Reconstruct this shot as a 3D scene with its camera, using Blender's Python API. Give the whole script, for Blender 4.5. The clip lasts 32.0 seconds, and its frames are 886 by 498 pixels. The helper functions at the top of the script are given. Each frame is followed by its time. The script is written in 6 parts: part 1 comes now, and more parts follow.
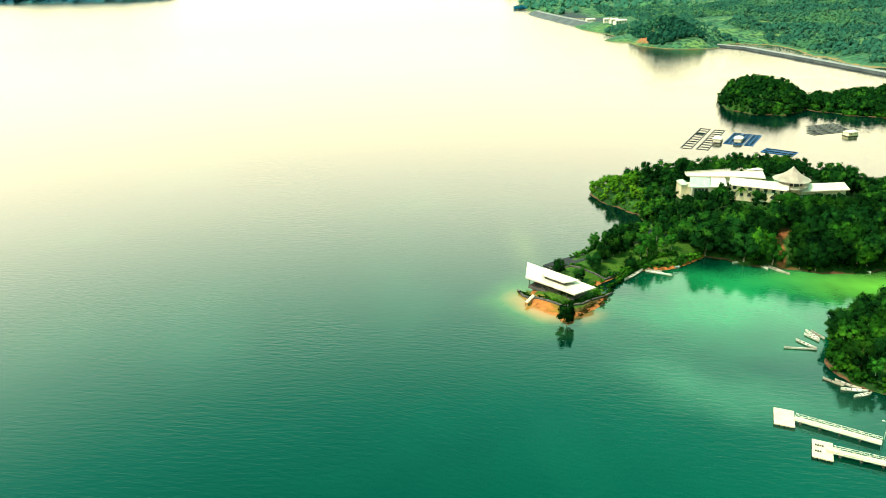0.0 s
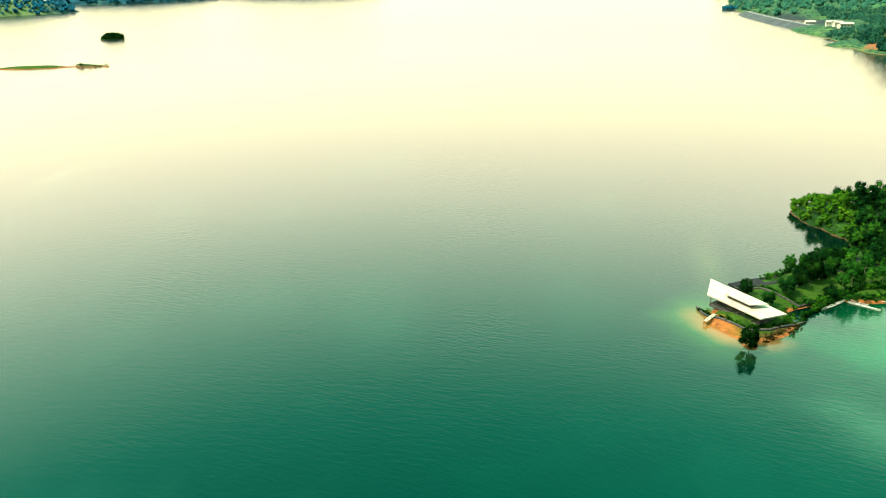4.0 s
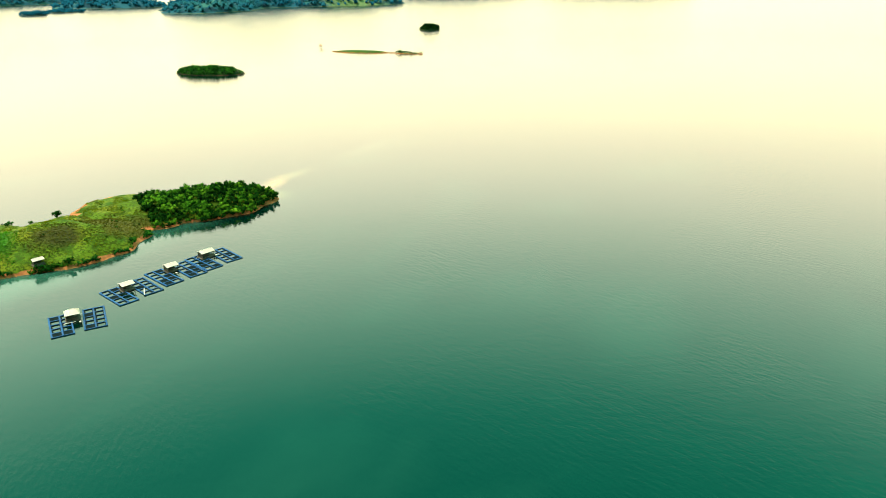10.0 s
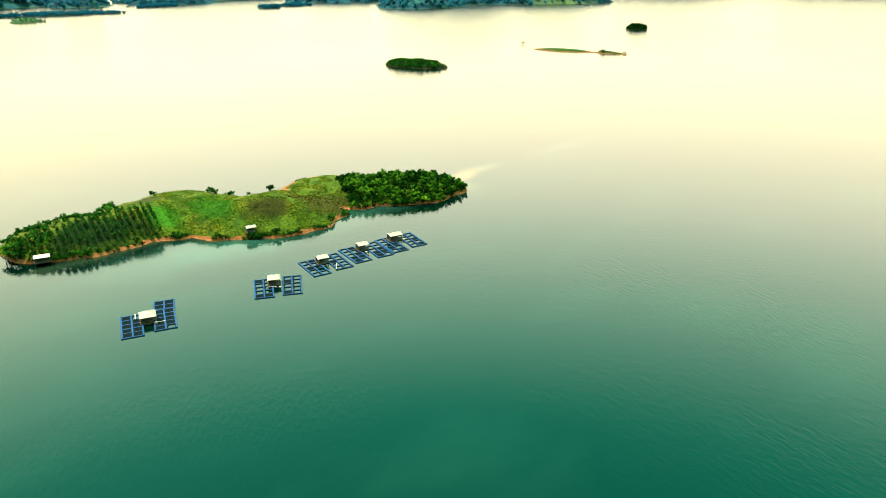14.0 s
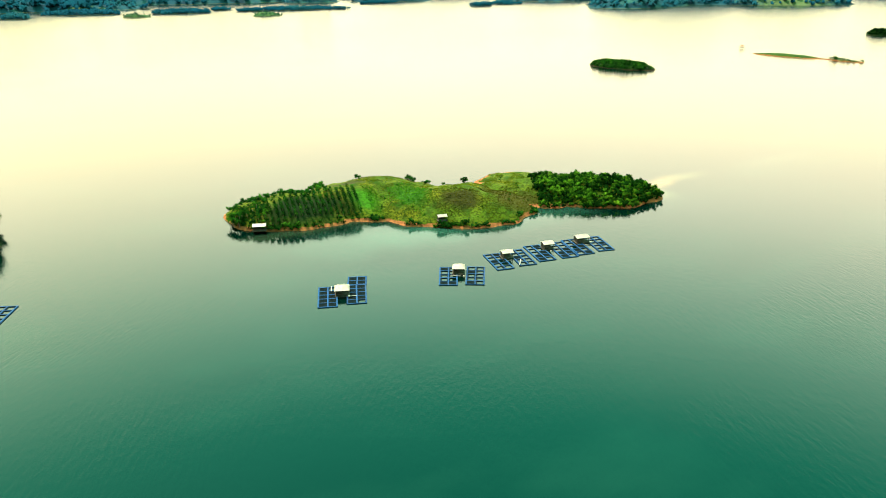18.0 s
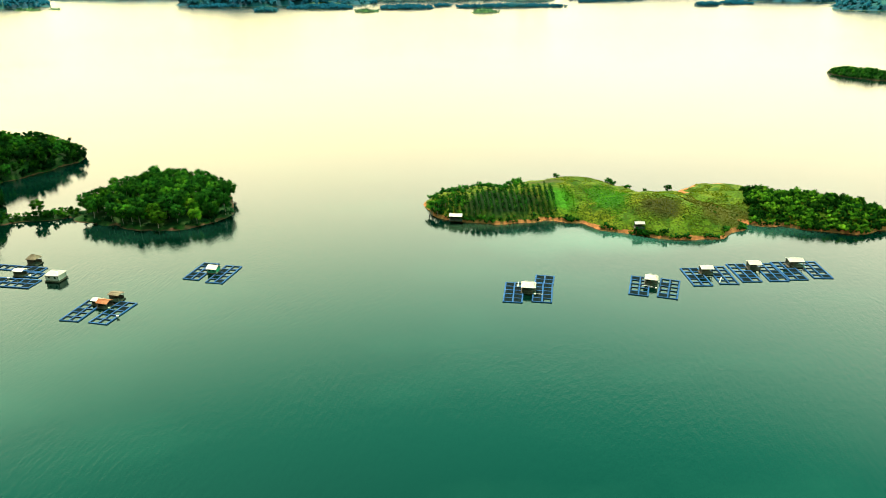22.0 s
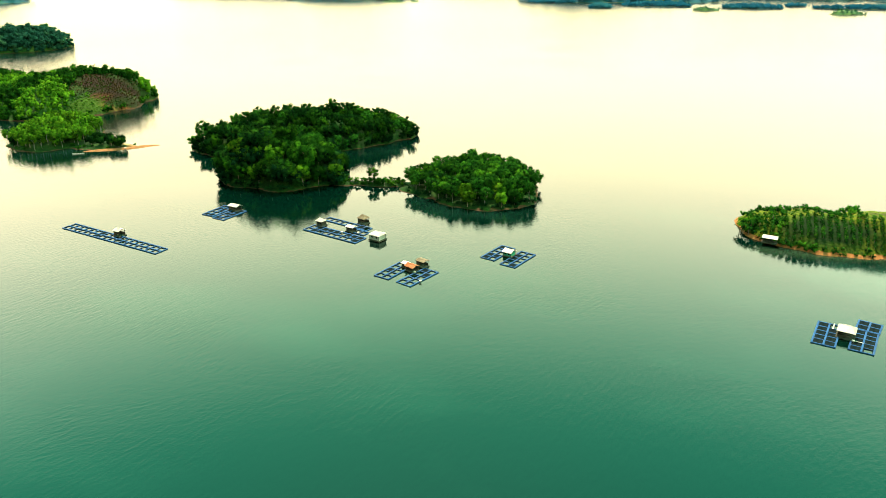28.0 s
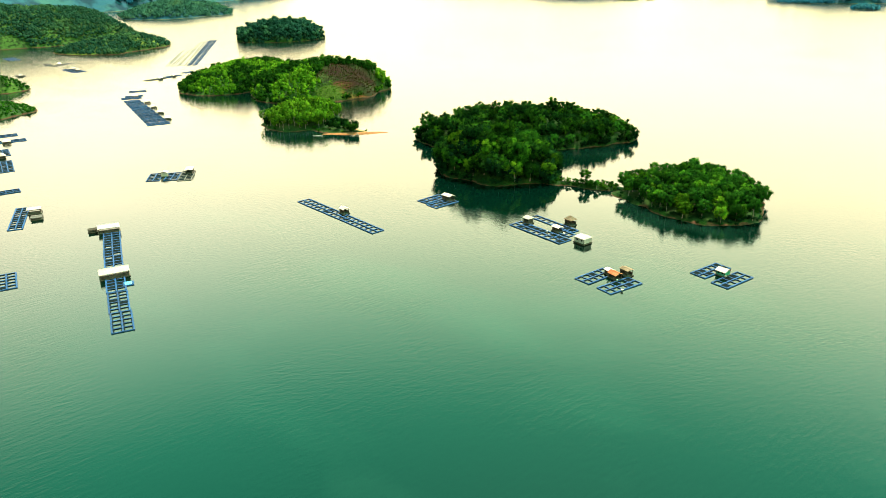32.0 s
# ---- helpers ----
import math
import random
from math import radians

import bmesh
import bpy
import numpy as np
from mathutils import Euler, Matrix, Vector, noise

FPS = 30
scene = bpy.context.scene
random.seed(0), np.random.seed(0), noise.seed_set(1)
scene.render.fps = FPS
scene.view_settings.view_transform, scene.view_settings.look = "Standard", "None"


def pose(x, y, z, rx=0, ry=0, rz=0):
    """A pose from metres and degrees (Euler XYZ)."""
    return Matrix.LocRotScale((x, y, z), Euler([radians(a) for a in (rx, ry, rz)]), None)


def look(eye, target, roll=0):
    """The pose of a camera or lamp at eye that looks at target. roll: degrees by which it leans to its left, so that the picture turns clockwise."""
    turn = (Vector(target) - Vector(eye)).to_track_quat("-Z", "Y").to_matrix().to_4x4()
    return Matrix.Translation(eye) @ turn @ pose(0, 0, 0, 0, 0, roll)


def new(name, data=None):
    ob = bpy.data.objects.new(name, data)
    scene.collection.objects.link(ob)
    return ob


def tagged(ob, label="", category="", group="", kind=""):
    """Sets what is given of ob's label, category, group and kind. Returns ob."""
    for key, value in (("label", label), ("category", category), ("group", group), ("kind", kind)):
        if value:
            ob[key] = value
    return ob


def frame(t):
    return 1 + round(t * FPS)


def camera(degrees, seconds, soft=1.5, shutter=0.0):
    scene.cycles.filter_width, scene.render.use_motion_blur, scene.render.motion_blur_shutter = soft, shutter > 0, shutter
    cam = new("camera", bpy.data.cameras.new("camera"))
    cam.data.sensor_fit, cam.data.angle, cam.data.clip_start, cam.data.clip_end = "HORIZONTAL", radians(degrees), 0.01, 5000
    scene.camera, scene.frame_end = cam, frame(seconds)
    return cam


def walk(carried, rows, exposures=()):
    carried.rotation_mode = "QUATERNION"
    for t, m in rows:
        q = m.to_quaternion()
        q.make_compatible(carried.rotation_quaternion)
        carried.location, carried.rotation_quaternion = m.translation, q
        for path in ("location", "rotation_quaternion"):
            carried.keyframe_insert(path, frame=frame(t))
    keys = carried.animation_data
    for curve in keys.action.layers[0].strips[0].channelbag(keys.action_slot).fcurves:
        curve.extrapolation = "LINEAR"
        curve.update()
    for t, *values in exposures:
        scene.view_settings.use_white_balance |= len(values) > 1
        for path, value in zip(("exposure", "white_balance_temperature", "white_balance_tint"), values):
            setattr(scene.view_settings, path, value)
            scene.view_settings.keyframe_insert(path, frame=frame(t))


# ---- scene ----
# The drone hovers about 120 m over the lake and turns to its left.
cam = camera(64.3, 32.0, soft=0.5)
# seconds, x, y, z, yaw, pitch, lean to the right
PATH = [
    (0.0, 0.02, -0.03, 119.86, -0.01, -21.74, 1.04),
    (0.5, 0.11, -0.27, 119.94, 1.89, -21.73, 1.05),
    (1.0, 0.15, -0.47, 120.02, 3.79, -21.72, 1.06),
    (1.5, 0.15, -0.60, 120.07, 5.74, -21.70, 1.08),
    (2.0, 0.09, -0.66, 120.11, 7.69, -21.68, 1.10),
    (2.5, -0.02, -0.65, 120.13, 9.58, -21.66, 1.10),
    (3.0, -0.18, -0.58, 120.14, 11.41, -21.66, 1.09),
    (3.5, -0.33, -0.50, 120.16, 13.25, -21.66, 1.05),
    (5.5, -0.51, -0.43, 120.34, 20.80, -21.72, 0.91),
    (6.0, -0.39, -0.34, 120.38, 22.73, -21.73, 0.89),
    (6.5, -0.23, -0.25, 120.40, 24.65, -21.73, 0.87),
    (7.0, -0.13, -0.18, 120.43, 26.57, -21.72, 0.84),
    (7.5, -0.11, -0.17, 120.45, 28.48, -21.71, 0.80),
    (8.0, -0.13, -0.19, 120.46, 30.41, -21.68, 0.75),
    (8.5, -0.19, -0.23, 120.47, 32.34, -21.65, 0.70),
    (9.0, -0.26, -0.29, 120.45, 34.26, -21.62, 0.65),
    (9.5, -0.32, -0.37, 120.40, 36.21, -21.60, 0.62),
    (10.0, -0.38, -0.48, 120.35, 38.20, -21.58, 0.61),
    (10.5, -0.43, -0.59, 120.27, 40.19, -21.57, 0.60),
    (11.0, -0.46, -0.67, 120.20, 42.17, -21.57, 0.60),
    (11.5, -0.47, -0.70, 120.11, 44.15, -21.57, 0.58),
    (12.0, -0.46, -0.66, 120.04, 46.10, -21.58, 0.55),
    (12.5, -0.44, -0.57, 119.99, 48.05, -21.58, 0.51),
    (13.0, -0.43, -0.47, 119.96, 49.95, -21.59, 0.48),
    (13.5, -0.42, -0.39, 119.95, 51.93, -21.59, 0.45),
    (14.0, -0.42, -0.36, 119.93, 53.92, -21.59, 0.44),
    (14.5, -0.40, -0.42, 119.90, 55.91, -21.59, 0.42),
    (16.5, -0.13, -1.02, 119.85, 63.88, -21.57, 0.36),
    (17.0, -0.03, -1.10, 119.80, 65.87, -21.57, 0.37),
    (17.5, 0.06, -1.08, 119.74, 67.88, -21.57, 0.40),
    (18.0, 0.12, -1.00, 119.69, 69.93, -21.57, 0.44),
    (18.5, 0.15, -0.88, 119.64, 72.02, -21.58, 0.47),
    (19.0, 0.16, -0.76, 119.59, 74.10, -21.58, 0.49),
    (19.5, 0.17, -0.65, 119.56, 76.20, -21.59, 0.50),
    (20.0, 0.19, -0.58, 119.54, 78.31, -21.59, 0.51),
    (20.5, 0.22, -0.57, 119.53, 80.40, -21.59, 0.50),
    (21.0, 0.25, -0.62, 119.54, 82.46, -21.58, 0.49),
    (21.5, 0.26, -0.71, 119.56, 84.48, -21.59, 0.48),
    (22.0, 0.24, -0.80, 119.61, 86.53, -21.60, 0.45),
    (22.5, 0.20, -0.85, 119.67, 88.60, -21.61, 0.43),
    (23.0, 0.15, -0.87, 119.75, 90.69, -21.64, 0.41),
    (23.5, 0.11, -0.85, 119.82, 92.77, -21.66, 0.42),
    (24.0, 0.10, -0.82, 119.88, 94.87, -21.68, 0.43),
    (24.5, 0.10, -0.81, 119.93, 96.99, -21.70, 0.45),
    (25.0, 0.10, -0.81, 119.95, 99.08, -21.72, 0.47),
    (25.5, 0.08, -0.81, 119.93, 101.18, -21.72, 0.47),
    (27.5, -0.16, -0.60, 119.71, 109.76, -21.69, 0.43),
    (28.0, -0.18, -0.53, 119.73, 111.88, -21.69, 0.41),
    (28.5, -0.15, -0.45, 119.80, 114.02, -21.70, 0.40),
    (29.0, -0.07, -0.38, 119.90, 116.18, -21.71, 0.42),
    (29.5, 0.01, -0.33, 120.00, 118.36, -21.72, 0.45),
    (30.0, 0.07, -0.30, 120.11, 120.53, -21.73, 0.49),
    (30.5, 0.07, -0.29, 120.21, 122.75, -21.73, 0.52),
    (31.0, 0.01, -0.30, 120.30, 125.01, -21.74, 0.54),
    (31.5, -0.11, -0.30, 120.36, 127.30, -21.74, 0.56),
    (32.0, -0.27, -0.28, 120.39, 129.60, -21.73, 0.57),
]
EXPOSURE = 1.0
walk(cam, [(t, pose(x, y, z, 90 + pitch, 0, yaw) @ pose(0, 0, 0, 0, 0, -lean)) for t, x, y, z, yaw, pitch, lean in PATH],
     [(t, EXPOSURE + more, kelvin, tint) for t, more, kelvin, tint in ((0.0, 0.25, 6500, 10), (3.0, 0.10, 6500, 10), (6.0, 0.0, 6500, 10), (10.0, -0.03, 6500, 10), (18.0, 0.03, 6550, 10), (22.0, 0.12, 6650, 11), (26.0, 0.23, 6850, 12), (32.0, 0.41, 7050, 14))])

# ---- sky and sun ----
SUN_HEIGHT, SUN_TURN = 60.0, 245.0
world = bpy.data.worlds.new("hazy_sky")
scene.world = world
world.use_nodes = True
wn, wl = world.node_tree.nodes, world.node_tree.links
wn.clear()
w_out = wn.new("ShaderNodeOutputWorld")
w_bg = wn.new("ShaderNodeBackground")
w_sky = wn.new("ShaderNodeTexSky")
w_sky.sky_type, w_sky.sun_disc = "NISHITA", False
w_sky.sun_elevation, w_sky.sun_rotation = radians(SUN_HEIGHT), radians(SUN_TURN)
w_sky.air_density, w_sky.dust_density = 1.0, 6.0
w_scale = wn.new("ShaderNodeVectorMath")
w_scale.operation = "SCALE"
w_scale.inputs["Scale"].default_value = 0.05
w_geo = wn.new("ShaderNodeTexCoord")
w_sep = wn.new("ShaderNodeSeparateXYZ")
w_ramp = wn.new("ShaderNodeValToRGB")
ramp = w_ramp.color_ramp
ramp.elements[0].position, ramp.elements[0].color = 0.0, (0.72, 0.67, 0.36, 1)
ramp.elements[1].position, ramp.elements[1].color = 1.0, (0.50, 0.62, 0.50, 1)
for place, tone in ((0.07, (0.76, 0.69, 0.37)), (0.15, (0.87, 0.80, 0.475)), (0.22, (0.94, 0.86, 0.575)), (0.29, (0.96, 0.98, 0.69)), (0.37, (0.76, 0.99, 0.69)), (0.46, (0.43, 0.97, 0.64)), (0.56, (0.05, 0.78, 0.48)), (0.70, (0.0, 0.68, 0.43)), (0.80, (0.10, 0.60, 0.40))):
    e = ramp.elements.new(place)
    e.color = (*tone, 1)
w_gain = wn.new("ShaderNodeVectorMath")
w_gain.operation = "SCALE"
w_glow = wn.new("ShaderNodeVectorMath")
w_glow.operation = "DOT_PRODUCT"
w_glow.inputs[1].default_value = (math.sin(radians(SUN_TURN)), math.cos(radians(SUN_TURN)), 0)
w_side = wn.new("ShaderNodeMapRange")
w_side.inputs["From Min"].default_value, w_side.inputs["From Max"].default_value = -1, 1
w_side.inputs["To Min"].default_value, w_side.inputs["To Max"].default_value = 2.0, 2.4
wl.new(w_geo.outputs["Generated"], w_glow.inputs[0])
wl.new(w_glow.outputs["Value"], w_side.inputs["Value"])
# added: sky dimmed to the unseen east, to darken the trees' near sides
w_east = wn.new("ShaderNodeVectorMath")
w_east.operation = "DOT_PRODUCT"
w_east.inputs[1].default_value = (0.86, -0.51, 0)
w_dim = wn.new("ShaderNodeMapRange")
w_dim.interpolation_type = "SMOOTHSTEP"
w_dim.inputs["From Min"].default_value, w_dim.inputs["From Max"].default_value = 0.1, 0.8
w_dim.inputs["To Min"].default_value, w_dim.inputs["To Max"].default_value = 1.0, 0.15
w_both = wn.new("ShaderNodeMath")
w_both.operation = "MULTIPLY"
wl.new(w_geo.outputs["Generated"], w_east.inputs[0])
wl.new(w_east.outputs["Value"], w_dim.inputs["Value"])
wl.new(w_side.outputs[0], w_both.inputs[0])
wl.new(w_dim.outputs[0], w_both.inputs[1])
wl.new(w_both.outputs[0], w_gain.inputs["Scale"])
w_mix = wn.new("ShaderNodeMix")
w_mix.data_type = "RGBA"
w_mix.inputs["Factor"].default_value = 0.85
wl.new(w_sky.outputs[0], w_scale.inputs[0])
wl.new(w_geo.outputs["Generated"], w_sep.inputs[0])
wl.new(w_sep.outputs["Z"], w_ramp.inputs[0])
wl.new(w_ramp.outputs[0], w_gain.inputs[0])
wl.new(w_scale.outputs[0], w_mix.inputs["A"])
# the haze is warmer on the sun's side
w_warm = wn.new("ShaderNodeMix")
w_warm.data_type = "RGBA"
w_warm.inputs["A"].default_value, w_warm.inputs["B"].default_value = (1, 1, 1, 1), (1.02, 1.0, 0.91, 1)
w_tint = wn.new("ShaderNodeVectorMath")
w_tint.operation = "MULTIPLY"
w_near = wn.new("ShaderNodeMapRange")
w_near.interpolation_type = "SMOOTHSTEP"
w_near.inputs["From Min"].default_value, w_near.inputs["From Max"].default_value = 0.68, 0.98
wl.new(w_glow.outputs["Value"], w_near.inputs["Value"])
wl.new(w_near.outputs[0], w_warm.inputs["Factor"])
wl.new(w_gain.outputs[0], w_tint.inputs[0])
wl.new(w_warm.outputs["Result"], w_tint.inputs[1])
wl.new(w_tint.outputs[0], w_mix.inputs["B"])
wl.new(w_mix.outputs["Result"], w_bg.inputs["Color"])
wl.new(w_bg.outputs[0], w_out.inputs[0])

sun = new("sun", bpy.data.lights.new("sun", "SUN"))
sun.data.energy, sun.data.angle, sun.data.color = 5.0, radians(8), (1.0, 0.80, 0.70)
sun.matrix_world = look(300 * Vector((math.sin(radians(SUN_TURN)) * math.cos(radians(SUN_HEIGHT)), math.cos(radians(SUN_TURN)) * math.cos(radians(SUN_HEIGHT)), math.sin(radians(SUN_HEIGHT)))), (0, 0, 0))

# ---- materials ----
def material(name, rough=0.8, metal=0.0):
    m = bpy.data.materials.new(name)
    m.use_nodes = True
    b = m.node_tree.nodes["Principled BSDF"]
    b.inputs["Roughness"].default_value, b.inputs["Metallic"].default_value = rough, metal
    return m, m.node_tree.nodes, m.node_tree.links, b


def mixed(nodes, links, fac, a, b):
    """A colour between a and b (colours or sockets) by the socket fac."""
    mx = nodes.new("ShaderNodeMix")
    mx.data_type = "RGBA"
    links.new(fac, mx.inputs["Factor"])
    for key, v in (("A", a), ("B", b)):
        if isinstance(v, tuple):
            mx.inputs[key].default_value = (*v, 1)
        else:
            links.new(v, mx.inputs[key])
    return mx.outputs["Result"]


def grain(nodes, links, scale, detail=4.0, low=0.35, high=0.65, stretch=(1, 1, 1), turn=0.0, coords="Object"):
    """Noise in metres, spread to 0..1 between low and high."""
    co = nodes.new("ShaderNodeTexCoord")
    mp = nodes.new("ShaderNodeMapping")
    mp.inputs["Scale"].default_value = stretch
    mp.inputs["Rotation"].default_value = (0, 0, radians(turn))
    nz = nodes.new("ShaderNodeTexNoise")
    nz.inputs["Scale"].default_value, nz.inputs["Detail"].default_value = scale, detail
    rg = nodes.new("ShaderNodeMapRange")
    rg.inputs["From Min"].default_value, rg.inputs["From Max"].default_value = low, high
    if coords == "World":
        geo = nodes.new("ShaderNodeNewGeometry")
        links.new(geo.outputs["Position"], mp.inputs[0])
    else:
        links.new(co.outputs[coords], mp.inputs[0])
    links.new(mp.outputs[0], nz.inputs["Vector"])
    links.new(nz.outputs["Fac"], rg.inputs["Value"])
    return rg.outputs[0]


def bumped(nodes, links, bsdf, height, strength=0.3, distance=0.1):
    bp = nodes.new("ShaderNodeBump")
    bp.inputs["Strength"].default_value, bp.inputs["Distance"].default_value = strength, distance
    links.new(height, bp.inputs["Height"])
    links.new(bp.outputs[0], bsdf.inputs["Normal"])
    return bp


def plain(name, base, other, scale=1.0, rough=0.7, metal=0.0, bump=0.0, coords="Object", by_object=0.0):
    """A surface of two tones, mixed at two scales, with a fine relief."""
    m, n, l, b = material(name, rough, metal)
    if rough >= 0.7:
        b.inputs["Specular IOR Level"].default_value = 0.12 if rough < 1 else 0.02
    c = mixed(n, l, grain(n, l, scale, coords=coords), base, other)
    dark = tuple(v * 0.7 for v in base)
    c = mixed(n, l, grain(n, l, scale * 9, 6, 0.5, 0.8, coords=coords), c, dark)
    if by_object:
        info = n.new("ShaderNodeObjectInfo")
        hsv = n.new("ShaderNodeHueSaturation")
        rg = n.new("ShaderNodeMapRange")
        rg.inputs["To Min"].default_value, rg.inputs["To Max"].default_value = 1 - by_object, 1 + by_object
        l.new(info.outputs["Random"], rg.inputs["Value"])
        l.new(rg.outputs[0], hsv.inputs["Value"])
        l.new(c, hsv.inputs["Color"])
        c = hsv.outputs[0]
    l.new(c, b.inputs["Base Color"])
    if bump:
        bumped(n, l, b, grain(n, l, scale * 6, 5, 0.2, 0.8, coords=coords), bump)
    return m


def foliage(name, dark, light, tip, patch=0.12, speck=1.5, deep=0.35):
    """Leaves: tone by the single leaf, by the plant and by patches a few metres wide; a little light comes through.
    Dark blotches put the shade between boughs into the colour.
    """
    m, n, l, b = material(name, 0.9)
    geo = n.new("ShaderNodeNewGeometry")
    info = n.new("ShaderNodeObjectInfo")
    leaf = n.new("ShaderNodeMapRange")
    leaf.inputs["To Min"].default_value, leaf.inputs["To Max"].default_value = 0.30, 0.82
    l.new(geo.outputs["Random Per Island"], leaf.inputs["Value"])
    c = mixed(n, l, leaf.outputs[0], dark, light)
    c = mixed(n, l, grain(n, l, patch, 2, 0.52, 0.72, coords="World"), c, tip)
    leafy = grain(n, l, speck, 3, 0.40, 0.55, coords="World")
    # near-black noise blotches, colour that stands for shaded hollows in the crown
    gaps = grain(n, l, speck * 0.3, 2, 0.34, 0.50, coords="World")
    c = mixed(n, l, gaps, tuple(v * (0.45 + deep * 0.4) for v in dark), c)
    bumped(n, l, b, leafy, 0.3, 0.5 / speck)
    hsv = n.new("ShaderNodeHueSaturation")
    rg = n.new("ShaderNodeMapRange")
    rg.inputs["To Min"].default_value, rg.inputs["To Max"].default_value = 0.55, 1.45
    l.new(info.outputs["Random"], rg.inputs["Value"])
    l.new(rg.outputs[0], hsv.inputs["Value"])
    l.new(c, hsv.inputs["Color"])
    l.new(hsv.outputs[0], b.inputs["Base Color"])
    b.inputs["Specular IOR Level"].default_value = 0.0
    tr = n.new("ShaderNodeBsdfTranslucent")
    l.new(hsv.outputs[0], tr.inputs["Color"])
    ms = n.new("ShaderNodeMixShader")
    ms.inputs[0].default_value = 0.16
    l.new(b.outputs[0], ms.inputs[1])
    l.new(tr.outputs[0], ms.inputs[2])
    l.new(ms.outputs[0], n["Material Output"].inputs["Surface"])
    return m


def blot(nodes, links, x, y, a, b, turn, soft=0.4, rag=0.35, scale=0.08):
    """1 inside a ragged ellipse at x, y, fading to 0 over its edge."""
    geo = nodes.new("ShaderNodeNewGeometry")
    mp = nodes.new("ShaderNodeMapping")
    mp.vector_type = "TEXTURE"
    mp.inputs["Location"].default_value, mp.inputs["Rotation"].default_value, mp.inputs["Scale"].default_value = (x, y, 0), (0, 0, radians(turn)), (a, b, 1e5)
    ln = nodes.new("ShaderNodeVectorMath")
    ln.operation = "LENGTH"
    links.new(geo.outputs["Position"], mp.inputs[0])
    links.new(mp.outputs[0], ln.inputs[0])
    wob = nodes.new("ShaderNodeMath")
    wob.operation = "MULTIPLY_ADD"
    links.new(grain(nodes, links, scale, 4, 0.2, 0.8, coords="World"), wob.inputs[0])
    wob.inputs[1].default_value = rag
    links.new(ln.outputs["Value"], wob.inputs[2])
    rg = nodes.new("ShaderNodeMapRange")
    rg.interpolation_type = "SMOOTHSTEP"
    rg.inputs["From Min"].default_value, rg.inputs["From Max"].default_value = 1.0 + rag / 2, 1.0 + rag / 2 - soft
    links.new(wob.outputs[0], rg.inputs["Value"])
    return rg.outputs[0]


def land(name, low, high, patchy, bank=(0.25, 0.085, 0.026), bank_top=1.1, scale=0.06, patches=(), fine=1.3):
    """Ground of an island: a bare bank along the water line, grass above it in patches."""
    m, n, l, b = material(name, 0.95)
    b.inputs["Specular IOR Level"].default_value = 0.08
    geo = n.new("ShaderNodeNewGeometry")
    sep = n.new("ShaderNodeSeparateXYZ")
    l.new(geo.outputs["Position"], sep.inputs[0])
    c = mixed(n, l, grain(n, l, scale, 5, 0.4, 0.6, coords="World"), low, high)
    c = mixed(n, l, grain(n, l, scale * 2.3, 6, 0.5, 0.64, coords="World"), c, patchy)
    c = mixed(n, l, grain(n, l, fine, 4, 0.45, 0.75 if fine > 1 else 0.6, coords="World"), c, tuple(v * 0.45 for v in low))
    for x, y, a, b2, turn, tone in patches:
        c = mixed(n, l, blot(n, l, x, y, a, b2, turn, 0.6, 0.6), c, mixed(n, l, grain(n, l, 0.6, 5, 0.4, 0.7, coords="World"), tone, tuple(v * 0.55 for v in tone)))
    wob = n.new("ShaderNodeMath")
    wob.operation = "MULTIPLY_ADD"
    l.new(grain(n, l, 0.16, 4, 0.3, 0.7, coords="World"), wob.inputs[0])
    wob.inputs[1].default_value = -1.1
    l.new(sep.outputs["Z"], wob.inputs[2])
    edge = n.new("ShaderNodeMapRange")
    edge.inputs["From Min"].default_value, edge.inputs["From Max"].default_value = bank_top - 0.9, bank_top - 0.6
    l.new(wob.outputs[0], edge.inputs["Value"])
    soil = mixed(n, l, grain(n, l, 0.5, 5, 0.35, 0.7, coords="World"), bank, tuple(v * 0.5 for v in bank))
    l.new(mixed(n, l, edge.outputs[0], soil, c), b.inputs["Base Color"])
    bumped(n, l, b, grain(n, l, 0.9, 6, 0.2, 0.8, coords="World"), 0.6, 0.5)
    return m


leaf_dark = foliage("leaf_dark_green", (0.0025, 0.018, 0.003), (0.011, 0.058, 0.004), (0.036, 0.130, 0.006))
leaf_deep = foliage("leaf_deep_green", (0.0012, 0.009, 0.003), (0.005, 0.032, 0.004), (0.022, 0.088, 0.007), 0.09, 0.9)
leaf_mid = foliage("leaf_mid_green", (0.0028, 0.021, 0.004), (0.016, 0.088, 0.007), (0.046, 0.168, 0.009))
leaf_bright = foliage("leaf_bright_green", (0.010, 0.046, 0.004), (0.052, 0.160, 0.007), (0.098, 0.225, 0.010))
# the haze of distance is put into these leaf colours as blue
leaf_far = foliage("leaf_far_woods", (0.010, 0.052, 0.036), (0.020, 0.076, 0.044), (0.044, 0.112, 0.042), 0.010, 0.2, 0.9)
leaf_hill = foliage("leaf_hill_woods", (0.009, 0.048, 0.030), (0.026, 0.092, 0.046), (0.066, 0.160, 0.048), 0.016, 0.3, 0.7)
leaf_haze = foliage("leaf_haze_tinted_woods", (0.004, 0.050, 0.082), (0.007, 0.062, 0.090), (0.014, 0.078, 0.086), 0.004, 0.12, 1.2)
leaf_islet = foliage("leaf_haze_tinted_green", (0.014, 0.070, 0.036), (0.024, 0.092, 0.040), (0.040, 0.120, 0.040), 0.02, 0.2, 1.0)
